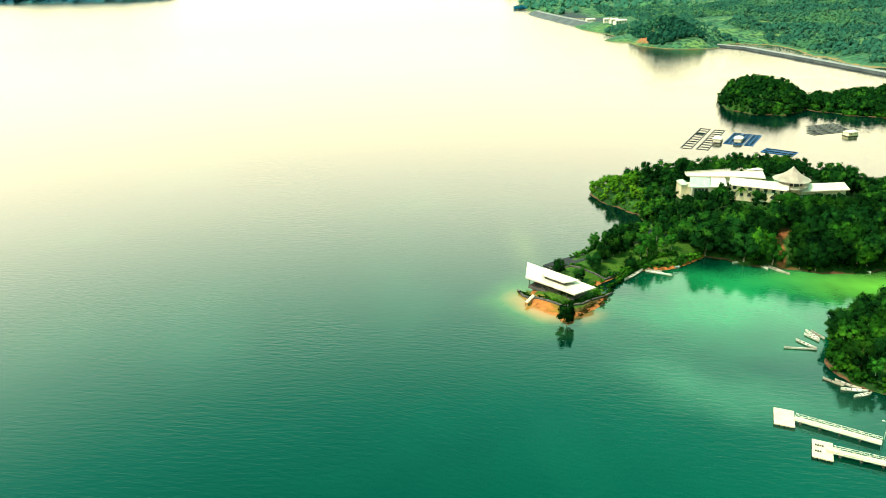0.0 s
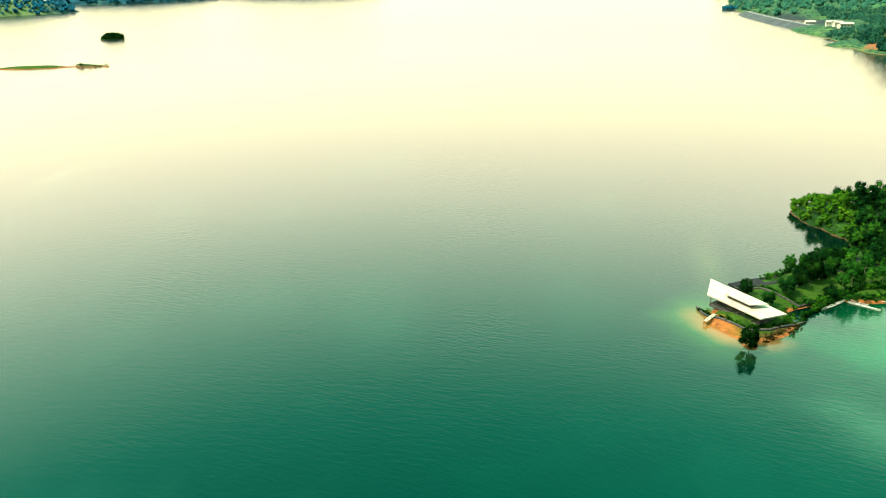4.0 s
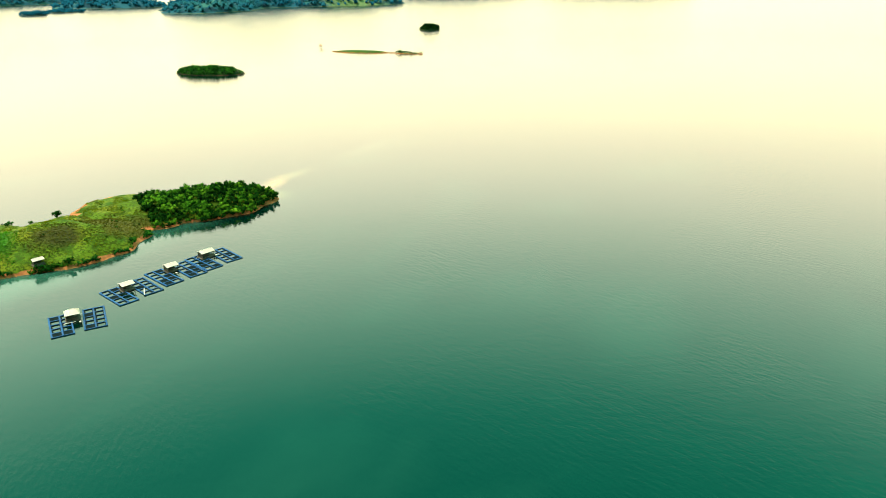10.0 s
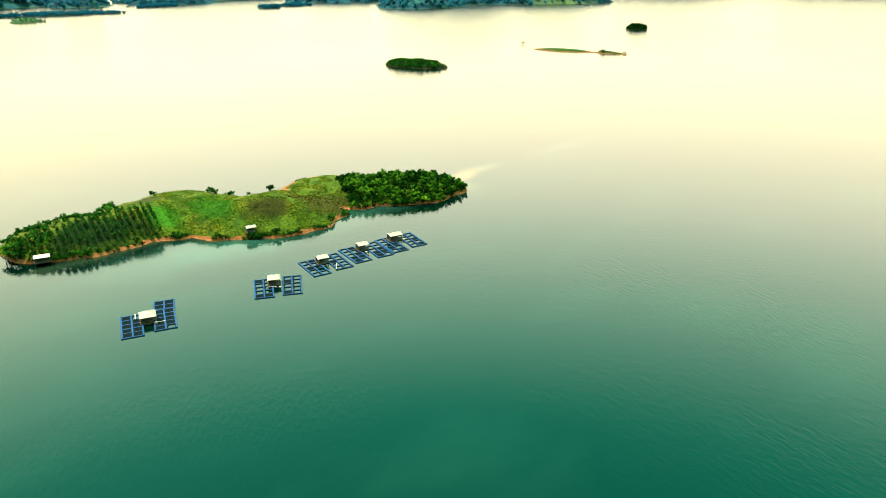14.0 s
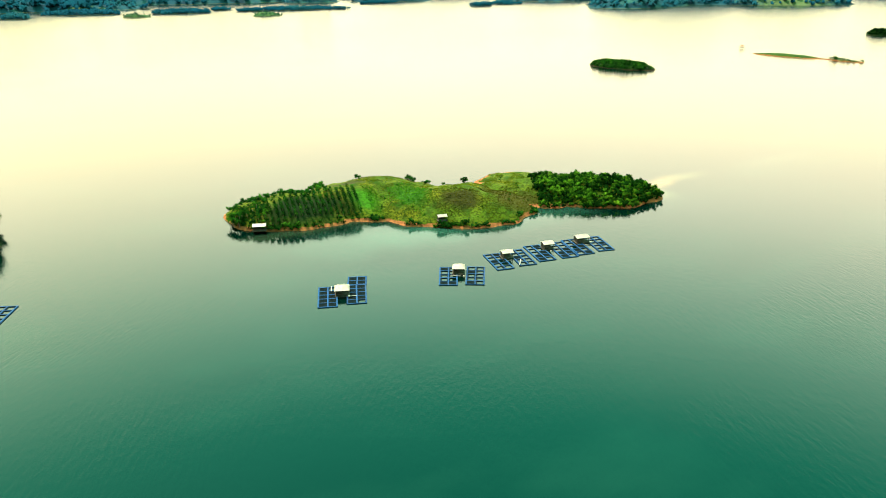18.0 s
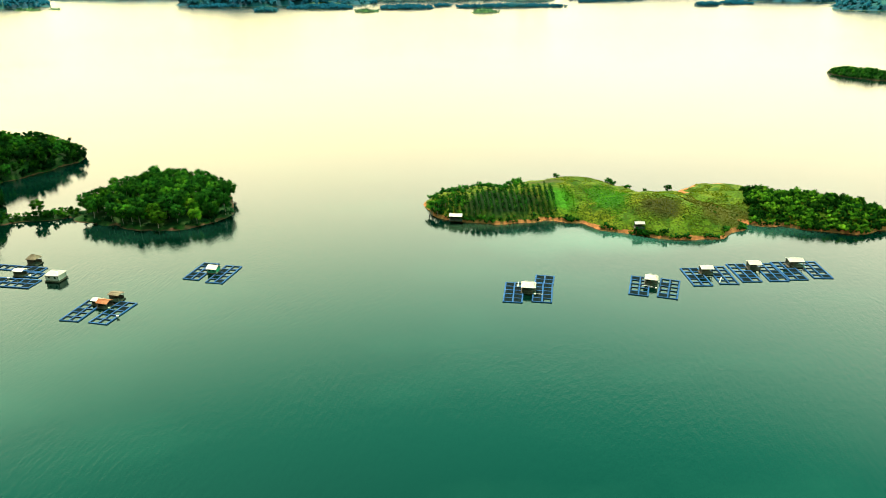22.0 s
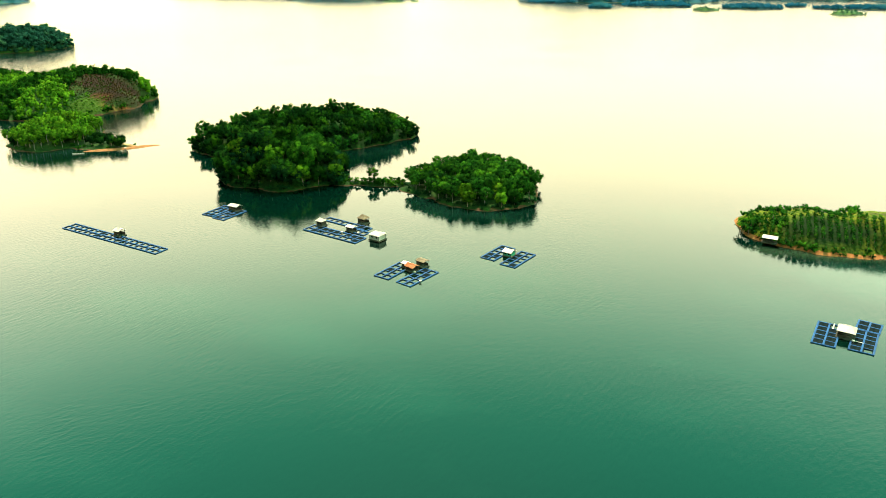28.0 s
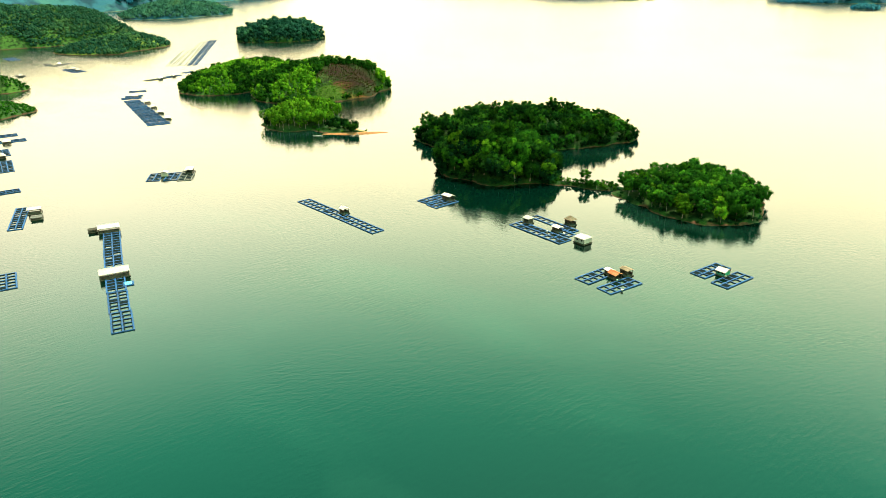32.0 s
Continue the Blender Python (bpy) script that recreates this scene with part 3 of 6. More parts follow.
def trunk_mesh(seed, height, radius, mat, limbs=4):
    rng = random.Random(seed)
    bend = [(rng.uniform(-0.03, 0.03) * height, rng.uniform(-0.03, 0.03) * height) for _ in range(4)]
    pts = [(0, 0, -0.6)] + [(bend[i][0], bend[i][1], height * (0.25 + 0.2 * i)) for i in range(4)]
    bms = [tube(pts, [radius * 1.35, radius, radius * 0.8, radius * 0.6, radius * 0.3], 6)]
    for i in range(limbs):
        a, s = rng.uniform(0, 6.3), rng.randrange(2, 4)
        o = Vector(pts[s])
        reach = height * rng.uniform(0.16, 0.26)
        end = o + Vector((math.cos(a) * reach, math.sin(a) * reach, height * 0.2))
        bms.append(tube([o, (o + end) / 2 + Vector((0, 0, 0.2)), end], [radius * 0.5, radius * 0.35, radius * 0.15], 5))
    bm = joined(bms)
    me = bpy.data.meshes.new("trunk")
    bm.to_mesh(me)
    bm.free()
    me.materials.append(mat)
    return me


TREES = {}


def tree_kind(key, count, height, spread, base, clumps, leaves, leaf, leaf_mat, bark_mat, radius, seed):
    TREES[key] = []
    for i in range(count):
        v, nv, f = crown_data(seed + i, height, spread, base, clumps, leaves, leaf)
        TREES[key].append((mesh_of("crown", v, f, leaf_mat, normals=nv), trunk_mesh(seed + i, height * 0.78, radius, bark_mat), v, nv, f))


tree_kind("broad", 4, 11.0, 4.5, 0.8, 22, 84, 0.50, leaf_dark, bark, 0.28, 10)
tree_kind("deep", 4, 11.5, 4.7, 0.9, 22, 84, 0.52, leaf_deep, bark, 0.28, 210)
tree_kind("light", 3, 12.5, 3.7, 3.0, 18, 76, 0.46, leaf_mid, pale_bark, 0.20, 30)
tree_kind("bush", 3, 3.2, 1.9, 0.1, 8, 60, 0.36, leaf_mid, bark, 0.08, 50)
tree_kind("bright", 3, 10.0, 3.8, 1.8, 18, 84, 0.50, leaf_bright, bark, 0.22, 70)
tree_kind("rubber", 3, 12.5, 2.9, 4.0, 15, 50, 0.46, leaf_bright, pale_bark, 0.22, 310)
tree_kind("far_broad", 4, 11.0, 4.6, 0.8, 14, 32, 0.74, leaf_dark, bark, 0.28, 110)
tree_kind("far_light", 3, 12.0, 3.8, 2.6, 12, 34, 0.66, leaf_mid, pale_bark, 0.20, 130)
tree_kind("far_bright", 3, 10.0, 4.0, 1.5, 12, 34, 0.66, leaf_bright, bark, 0.22, 170)
tree_kind("shrub", 4, 3.0, 1.9, 0.0, 5, 22, 0.50, leaf_mid, bark, 0.08, 150)
tree_kind("column", 3, 3.2, 0.80, 0.1, 6, 26, 0.30, leaf_mid, bark, 0.06, 90)


def plant(key, x, y, z, size, rng, label, category, group, name="tree"):
    crown, trunk = rng.choice(TREES[key])[:2]
    root = thing(name, pose(x, y, z, 0, 0, rng.uniform(0, 360)), label, category, group)
    root.scale = (size * rng.uniform(0.9, 1.1), size * rng.uniform(0.9, 1.1), size * rng.uniform(0.9, 1.15))
    child("trunk", trunk, root)
    child("crown", crown, root)
    return root


def woods(name, keys, places, size, mat, label, category="trees", seed=3):
    """A far wood as one mesh: crowns of varied size."""
    rng = random.Random(seed)
    vs, ns, fs, base = [], [], [], 0
    picks = [(np.array([tuple(p) for p in v]), np.array([tuple(p) for p in nv]), np.array(f)) for key in keys for _, _, v, nv, f in TREES[key]]
    for x, y, z in places:
        v, nv, f = rng.choice(picks)
        s = size * (0.6 + 0.72 * rng.random() ** 1.3)
        a = rng.uniform(0, 6.3)
        c, sn = math.cos(a), math.sin(a)
        vs.append(np.stack([(v[:, 0] * c - v[:, 1] * sn) * s + x, (v[:, 0] * sn + v[:, 1] * c) * s + y, v[:, 2] * s * rng.uniform(0.85, 1.2) + z - 0.3], 1))
        ns.append(np.stack([nv[:, 0] * c - nv[:, 1] * sn, nv[:, 0] * sn + nv[:, 1] * c, nv[:, 2]], 1))
        fs.append(f + base)
        base += len(v)
    return tagged(new(name, mesh_of(name, np.concatenate(vs).tolist(), np.concatenate(fs).tolist(), mat, normals=np.concatenate(ns).tolist())), label, category, kind="stuff")

# ---- water ----
def lake():
    rings = [0, 60, 120, 240, 480, 900, 1700, 3000, 5200]
    verts, faces = [(-300, 0, 0)], []
    for r in rings[1:]:
        verts += [(-300 + r * math.cos(2 * math.pi * k / 48), r * math.sin(2 * math.pi * k / 48), 0) for k in range(48)]
    faces += [(0, 1 + k, 1 + (k + 1) % 48) for k in range(48)]
    for i in range(len(rings) - 2):
        a, b = 1 + 48 * i, 1 + 48 * (i + 1)
        faces += [(a + k, b + k, b + (k + 1) % 48, a + (k + 1) % 48) for k in range(48)]
    return tagged(new("water", mesh_of("water", verts, faces, water_mat)), "wide green reservoir with a rippled glossy surface", "lake", kind="structure")


lake()

# ---- islands and shores ----
GRASS = Land([(-366.5, 88.2, 44.5, 32.9, 93.4, 11.5), (-359.7, 47.2, 36.8, 27.0, 74.9, 10.1), (-333.5, 139.2, 28.9, 32.0, 136.1, 9.9), (-356.5, 181.0, 29.1, 37.2, 96.1, 5.4), (-341.6, 122.6, 36.3, 30.8, 95.3, 9.9), (-333.5, 209.6, 42.3, 23.0, 63.4, 8.0)], 2.5, 1.3)
PEN_TIP = Land([(44.5, 230, 5, 2.6, 90, 0.7), (47.5, 249.5, 16.5, 14.0, 75, 3.0), (70, 281, 36, 12, 48, 3.2), (98, 300, 34, 22, 40, 5.0)], 1.5, 0.2)
PEN = Land([(167.6, 338.0, 64.8, 73.1, -3.6, 15.6), (105.9, 368.2, 25.4, 18.5, 121.1, 9.8), (273.2, 313.3, 99.1, 62.0, 53.0, 7.5), (140.2, 302.7, 38.0, 28.0, -15.2, 5.2)], 2, 0.8)
HEAD = Land([(163, 203, 31, 28, 0, 5), (163, 187, 40, 20, -8, 5), (178, 176, 40, 22, 10, 4)], 2, 0.4)
RTREE = Land([(-376.8, -126.9, 42.4, 31.9, -148.0, 4.2), (-360.4, -149.9, 21.6, 12.3, -93.0, 2.8)], 2, 0.5)
LTREE = Land([(-357.4, -250.0, 38.9, 28.6, -72.8, 16.3), (-361.6, -190.6, 40.3, 4.3, -72.0, 1.9)], 2, 0.5)
BTREE = Land([(-459.0, -280.1, 67.5, 40.1, 131.0, 15.2), (-431.7, -307.0, 57.8, 38.4, 122.7, 12.6)], 3, 0.6)
ISLE6 = Land([(-387.7, -473.1, 30.7, 42.3, 112.4, 7.1), (-380.4, -427.2, 29.3, 13.2, 104.0, 2.1)], 2, 0.5)
SPIT = Land([(-380, -404, 26, 4.2, 134, 0.9)], 1, 0.1)
ISLE7 = Land([(-489.1, -686.9, 86.5, 54.1, 5.2, 22.2), (-498.4, -580.0, 63.5, 74.1, 99.6, 28.7), (-518.6, -560.6, 53.0, 37.0, 189.8, 14.8), (-542.7, -562.9, 29.9, 37.8, 124.5, 20.7)], 5, 1.2, 30)
ISLE5 = Land([(-869.6, -1107.5, 80.3, 69.7, 168.9, 21.2)], 4, 0.8)
HILL = Land([(-526.9, -1484.5, 185.6, 155.0, -20.2, 59.1), (-606.1, -1193.1, 89.4, 56.4, 11.1, 19.0), (-338.3, -1533.9, 279.5, 228.1, 18.3, 48.5), (-652.4, -1439.6, 101.3, 117.3, 12.9, 46.2), (-546.3, -1180.2, 39.6, 69.0, 7.5, 7.6)], 14, 5, 90)
ISLEA = Land([(-260.9, -891.0, 70.9, 25.0, -33.7, 22.0)], 4, 1, 30)
ISLEB = Land([(-223.3, -740.2, 49.3, 46.0, 8.5, 8.2)], 4, 1, 30)
ISLEN = Land([(291.2, 643.0, 34.9, 52.3, -13.6, 14.9), (365.7, 608.9, 60.2, 37.3, -35.8, 1.6), (432.7, 619.7, 79.2, 55.8, 4.6, 7.9)], 3, 1)
ISLE2 = Land([(-806.5, 544.0, 45.1, 19.3, 22.8, 6.2)], 3, 0.6)
ISLE3 = Land([(-820, 834, 50, 15, 20, 3.2), (-772, 849, 30, 4.5, 30, 0.9), (-741, 861, 25, 8, 18, 1.8)], 2, 0.3)
ISLE4 = Land([(-1015, 1250, 22, 16, 35, 8)], 2, 0.5)
DAMLAND = Land([(602, 915, 118, 300, 2, 6), (385, 1168, 58, 76, 0, 22), (372, 1185, 36, 44, 0, 30), (430, 1250, 130, 90, 0, 18), (700, 1500, 420, 420, 0, 30), (900, 1000, 380, 420, 0, 26), (520, 2300, 260, 700, 0, 26), (1500, 2200, 900, 1500, 0, 90), (1080, 3200, 780, 900, 0, 120)], 16, 5, 110)
# the lobe at (-3850, -1150) is an unseen ridge, added for its reflection
FAR = Land([(-2090, 2060, 230, 150, 60, 48), (-2230, 1560, 250, 150, 120, 46), (-2420, 1850, 300, 260, 0, 80), (-2330, 3100, 420, 260, 60, 60), (-1800, 3700, 500, 240, 0, 60), (-2780, 1480, 200, 110, 40, 30),
            (-3060, 900, 180, 60, 90, 26), (-2860, -250, 190, 80, 95, 20), (-2860, -660, 120, 110, 0, 26), (-2900, -1620, 280, 220, 90, 60), (-3450, 1250, 520, 150, 100, 50), (-3300, 120, 480, 140, 92, 44), (-2900, -560, 260, 150, 90, 60), (-3200, -2100, 600, 200, 120, 80),
            (-1180, -1960, 170, 130, 20, 34), (-1900, -3000, 700, 300, 20, 120), (-900, -2700, 700, 400, 0, 120), (-3850, -1150, 560, 300, 100, 80), (-3120, 560, 130, 90, 115, 40)], 26, 6, 120)
GREEN_ISLETS = Land([(-2215, 262, 47, 24, 88, 11), (-2325, -95, 36, 20, 85, 9), (-2640, -1262, 45, 20, 75, 7), (-2680, -1190, 26, 14, 75, 5)], 9, 1, 40)
ISLETS = Land([(-2540, -255, 118, 40, 88, 10), (-2480, 35, 88, 34, 88, 9), (-2610, 160, 28, 18, 80, 5), (-2505, 395, 195, 26, 90, 6), (-2400, -412, 42, 30, 80, 8), (-2870, 785, 90, 30, 110, 7),
               (-2470, 1055, 38, 20, 70, 7), (-2560, 1190, 60, 22, 60, 7), (-2700, -650, 90, 24, 88, 6), (240, 2235, 24, 12, 0, 4)], 9, 2, 40)

GRASS.build("island_grass", grass_land, 1.5, "low grassy island with orange clay banks and planted rows")
PEN_TIP.build("peninsula_tip", lawn_land, 1.5, "mown lawn point with a bare sandy edge", "shore")
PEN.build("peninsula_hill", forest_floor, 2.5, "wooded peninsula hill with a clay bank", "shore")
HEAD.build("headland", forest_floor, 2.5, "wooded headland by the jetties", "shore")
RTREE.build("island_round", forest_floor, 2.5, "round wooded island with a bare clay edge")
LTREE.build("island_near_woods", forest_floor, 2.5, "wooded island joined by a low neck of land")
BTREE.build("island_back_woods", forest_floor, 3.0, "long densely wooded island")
ISLE6.build("island_rubber", forest_floor, 3.0, "low island with pale-trunked trees and a sand spit")
SPIT.build("sand_spit", sand_land, 1.5, "low orange sand spit off a wooded island", "shore")
ISLE7.build("island_clearing", isle_land, 4.0, "hilly green island with a burnt brown clearing")
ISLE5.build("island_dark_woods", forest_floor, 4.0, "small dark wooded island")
HILL.build("hill_wooded", isle_land, 10.0, "high wooded hill falling to the lake", "hill")
ISLEA.build("island_meadow", isle_land, 5.0, "green bush-covered island")
ISLEB.build("island_meadow_low", isle_land, 5.0, "low green bush-covered island")
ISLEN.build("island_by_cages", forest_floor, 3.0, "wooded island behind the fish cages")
ISLE2.build("island_oval", forest_floor, 3.0, "small oval wooded island")
ISLE3.build("island_flat", lawn_land, 3.0, "flat bare grassy islet")
ISLE4.build("island_tiny", forest_floor, 3.0, "tiny tree-covered islet")
GREEN_ISLETS.build("islets_green", isle_haze, 10.0, "low grassy islets off the far shore")
ISLETS.build("islets_far", haze_tinted_land, 14.0, "low wooded islets off the far shore")
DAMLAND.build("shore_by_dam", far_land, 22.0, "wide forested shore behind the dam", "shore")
FAR.build("shore_far", haze_tinted_land, 32.0, "haze-tinted forested far shore", "shore")

# ---- woods ----
rng = random.Random(5)


def built_over(x, y):
    """On the hilltop buildings, their yard, the drive or the clay path."""
    return (138 < x < 198 and 312 < y < 330) or (117 < x < 150 and 330 < y < 350) or (118 < x < 195 and 319 + max(0, 150 - x) * 0.62 < y < 356) or (x < 106 and y > 340) or math.hypot((x - 147) / 9, (y - 288) / 4.5) < 1 or math.hypot((x - 144) / 4, (y - 274) / 10) < 1


def edge_bushes(name, ground, count, mat, label, seed, low=0.05, high=1.6, size=1.0, key="shrub", south=9999):
    """Bushes that hang over the water's edge."""
    r = random.Random(seed)
    return woods(name, (key,), [p for p in ground.spots(r, count * 8, 1.6, low) if p[2] < high and p[1] < south and not built_over(p[0], p[1])][:count], size, mat, label, "bushes", seed)


for x, y, z in RTREE.spots(rng, 90, 5.0, 0.7):
    plant(rng.choice(("light", "light", "light", "bright", "broad")), x, y, z, rng.uniform(0.85, 1.05), rng, "tall slim tree with a pale trunk and green crown", "tree", "trees on the round island")
for x, y, z in [p for p in LTREE.spots(rng, 70, 7.0, 0.9) if p[1] < -209]:
    plant(rng.choice(("deep", "deep", "broad", "broad", "broad", "bright")), x, y, z, rng.uniform(1.0, 1.5), rng, "dense broad-leaved tree with a dark crown", "tree", "trees on the near wooded island")
front, rest = [], []
for p in PEN.spots(rng, 700, 4.9, 0.15):
    if not built_over(p[0], p[1]):
        (front if p[1] < 300 and p[0] < 190 else rest).append(p)
for x, y, z in front[:55]:
    plant(rng.choice(("deep", "deep", "deep", "deep", "broad")), x, y, z, rng.uniform(0.75, 1.3), rng, "dark broad-leaved tree on the peninsula's bank", "tree", "trees on the peninsula")
low = [p for p in rest if 108 < p[0] < 200 and 296 < p[1] < 330]
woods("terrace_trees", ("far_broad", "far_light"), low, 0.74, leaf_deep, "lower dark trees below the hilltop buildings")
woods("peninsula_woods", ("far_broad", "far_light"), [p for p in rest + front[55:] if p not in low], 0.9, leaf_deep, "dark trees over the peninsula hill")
for x, y, z in HEAD.spots(rng, 64, 4.8, 0.9, (95, 168, 168, 245)):
    plant(rng.choice(("deep", "deep", "broad", "broad", "light")), x, y, z, rng.uniform(0.6, 0.9), rng, "dark broad-leaved tree on the headland", "tree", "trees on the headland")
back = BTREE.spots(rng, 420, 5.0, 0.4)
for name, few, mat, label in (("back_woods", [p for i, p in enumerate(back) if i % 9 > 3], leaf_deep, "dense dark green island wood"), ("back_woods_mixed", [p for i, p in enumerate(back) if i % 9 in (1, 2, 3)], leaf_dark, "green crowns among a darker island wood"), ("back_woods_light", back[::9], leaf_mid, "light green crowns standing out of a dark wood")):
    woods(name, ("far_broad", "far_broad", "far_light"), few, 0.92, mat, label)
for x, y, z in [p for p in ISLE6.spots(rng, 95, 4.4, 0.8) if p[1] < -432]:
    plant("rubber", x, y, z, rng.uniform(0.8, 1.05), rng, "slim rubber tree with a pale bare trunk", "tree", "rubber trees")
woods("rubber_trees", ("far_light", "far_bright"), [p for p in ISLE6.spots(rng, 110, 4.0, 1.6) if p[1] < -434], 0.9, leaf_bright, "stand of slim light green trees")
# fill trees and edge bushes in darker leaves, painting the shade below the crowns
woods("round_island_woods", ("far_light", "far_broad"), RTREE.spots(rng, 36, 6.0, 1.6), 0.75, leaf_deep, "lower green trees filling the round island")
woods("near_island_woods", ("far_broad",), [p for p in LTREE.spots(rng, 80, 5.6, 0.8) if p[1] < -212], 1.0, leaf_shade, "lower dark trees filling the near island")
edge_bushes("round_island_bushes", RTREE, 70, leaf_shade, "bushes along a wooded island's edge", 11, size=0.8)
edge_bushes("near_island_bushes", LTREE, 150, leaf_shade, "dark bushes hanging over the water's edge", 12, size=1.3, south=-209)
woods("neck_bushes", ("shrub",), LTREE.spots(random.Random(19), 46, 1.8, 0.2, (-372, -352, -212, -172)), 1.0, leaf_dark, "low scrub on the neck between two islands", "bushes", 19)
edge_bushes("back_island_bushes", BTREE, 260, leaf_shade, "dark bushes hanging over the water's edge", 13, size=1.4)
edge_bushes("peninsula_bushes", PEN, 330, leaf_dark, "dark bushes along the peninsula's bank", 14, low=0.6, high=3.2, size=1.1)
edge_bushes("headland_bushes", HEAD, 70, leaf_dark, "dark bushes along the headland's bank", 15, size=1.2)
edge_bushes("low_island_bushes", ISLE6, 26, leaf_mid, "bushes along a low island's edge", 16, size=0.8)
edge_bushes("cage_island_bushes", ISLEN, 160, leaf_dark, "bushes along an island's edge", 17, size=1.4)
edge_bushes("clearing_island_bushes", ISLE7, 220, leaf_mid, "bushes along a hilly island's edge", 18, size=1.5, high=3)

# the grassy island's growth
woods("ridge_bushes", ("shrub",), [p for p in GRASS.spots(rng, 300, 2.4, 1.2, (-382, -345, 12, 66)) if p[0] < -358 + max(0, 30 - p[1]) * 0.5][:90], 0.8, leaf_mid, "bushes along the grassy ridge", "bushes", 25)
right = [p for p in GRASS.spots(rng, 3000, 2.2, 0.25, (-360, -295, 162, 250)) if p[1] > 176 - (p[0] + 330) * 0.35]
woods("island_scrub", ("shrub",), right[::3], 1.25, leaf_bright, "bright scrub on the island's end", "bushes", 26)
woods("island_thicket", ("shrub",), right[1::3] + right[2::3], 1.1, leaf_mid, "dense green thicket on the island's end", "bushes", 21)
woods("hill_tufts", ("shrub",), [p for p in GRASS.spots(rng, 1500, 2.0, 1.6, (-400, -300, 20, 176)) if noise.noise((p[0] / 11, p[1] / 11, 3.0)) > 0.02 and not (-366 < p[0] < -336 and 22 < p[1] < 78)][:70], 0.3, leaf_mid, "low tufts scattered over the grass", "tufts", 22)
woods("bank_bushes", ("shrub",), [p for p in GRASS.spots(rng, 2500, 1.5, 0.3, (-345, -295, 20, 170)) if p[2] < 1.7 and noise.noise((p[0] / 9, p[1] / 9, 8.0)) > 0.05][:150], 0.7, leaf_mid, "bushes along the clay bank", "bushes", 23)
for j in range(19):
    for i in range(10):
        x, y = -338.4 - i * 1.9 - 0.1 * j, 24 + j * 3.0
        z = GRASS.height(x, y)
        if z > 0.8 and i * 1.75 < 17 - 9 * max(0, (6 - j) / 6):
            plant("column", x + rng.uniform(-0.3, 0.3), y + rng.uniform(-0.2, 0.2), z - 0.1, rng.uniform(0.95, 1.25), rng, "young narrow orchard tree in a planted row", "tree", "orchard rows", "orchard_tree")
for x, y, s in ((-379, 86, 0.85), (-384, 118, 1.05), (-381, 119.5, 0.95), (-365, 123.5, 0.7), (-358.5, 143.5, 1.15), (-354, 129, 0.6), (-376, 62, 1.0), (-362, 121, 0.5)):
    plant("bush", x, y, GRASS.height(x, y) - 0.1, s, rng, "lone small tree on the grassy ridge", "tree", "ridge trees", "ridge_tree")
for x, y, s in ((47.7, 268, 1.0), (54.8, 258.4, 0.85), (63, 269, 1.2), (67.5, 275.5, 1.3), (73.5, 281, 1.4), (77, 284, 1.2)):
    plant("deep", x, y, max(PEN_TIP.height(x, y), 1.0) - 0.3, s * 0.58, rng, "clipped round tree on the lawn", "tree", "clipped garden trees", "garden_tree")
for x, y in ((84, 294), (90, 296), (95, 292), (88, 303), (80, 300), (74, 298), (68, 295), (98, 300), (102, 294), (94, 306), (88, 291), (107, 294), (81, 288), (91, 287), (84, 277), (79, 272), (104, 301), (110, 300), (113, 305), (108, 308), (100, 306), (84, 308), (78, 304), (113, 296), (90, 280), (95, 283), (100, 286)):
    plant(rng.choice(("deep", "deep", "light")), x, y, max(PEN_TIP.height(x, y), 0.6) - 0.2, rng.uniform(0.5, 0.7), rng, "dark garden tree along the drive", "tree", "point trees")
plant("deep", 44, 224.5, max(0.0, PEN_TIP.height(44, 224.5)), 0.72, rng, "small dark tree at the water's edge", "tree", "point trees", "shore_tree")
plant("light", 88, 281, PEN_TIP.height(88, 281), 0.85, rng, "light green tree on the lawn", "tree", "point trees")
plant("light", 116, 294, PEN.height(116, 294), 0.8, rng, "pale green spreading tree on the bank", "tree", "point trees")
plant("light", -362, -191, LTREE.height(-362, -191), 0.8, rng, "small pale tree on the neck of land", "tree", "neck trees")
plant("light", -360, -182, LTREE.height(-360, -182), 0.4, rng, "small pale tree on the neck of land", "tree", "neck trees")
woods("point_bushes", ("shrub",), [p for p in PEN_TIP.spots(rng, 900, 1.6, 0.3) if (p[0] - p[1] + 208 > 12 and p[2] < 1.6 and p[1] > 246) or (p[1] > 284 and p[0] - p[1] < -226 and p[2] < 2.6)][:170], 0.75, leaf_dark, "dark bushes along the point's banks", "bushes", 24)


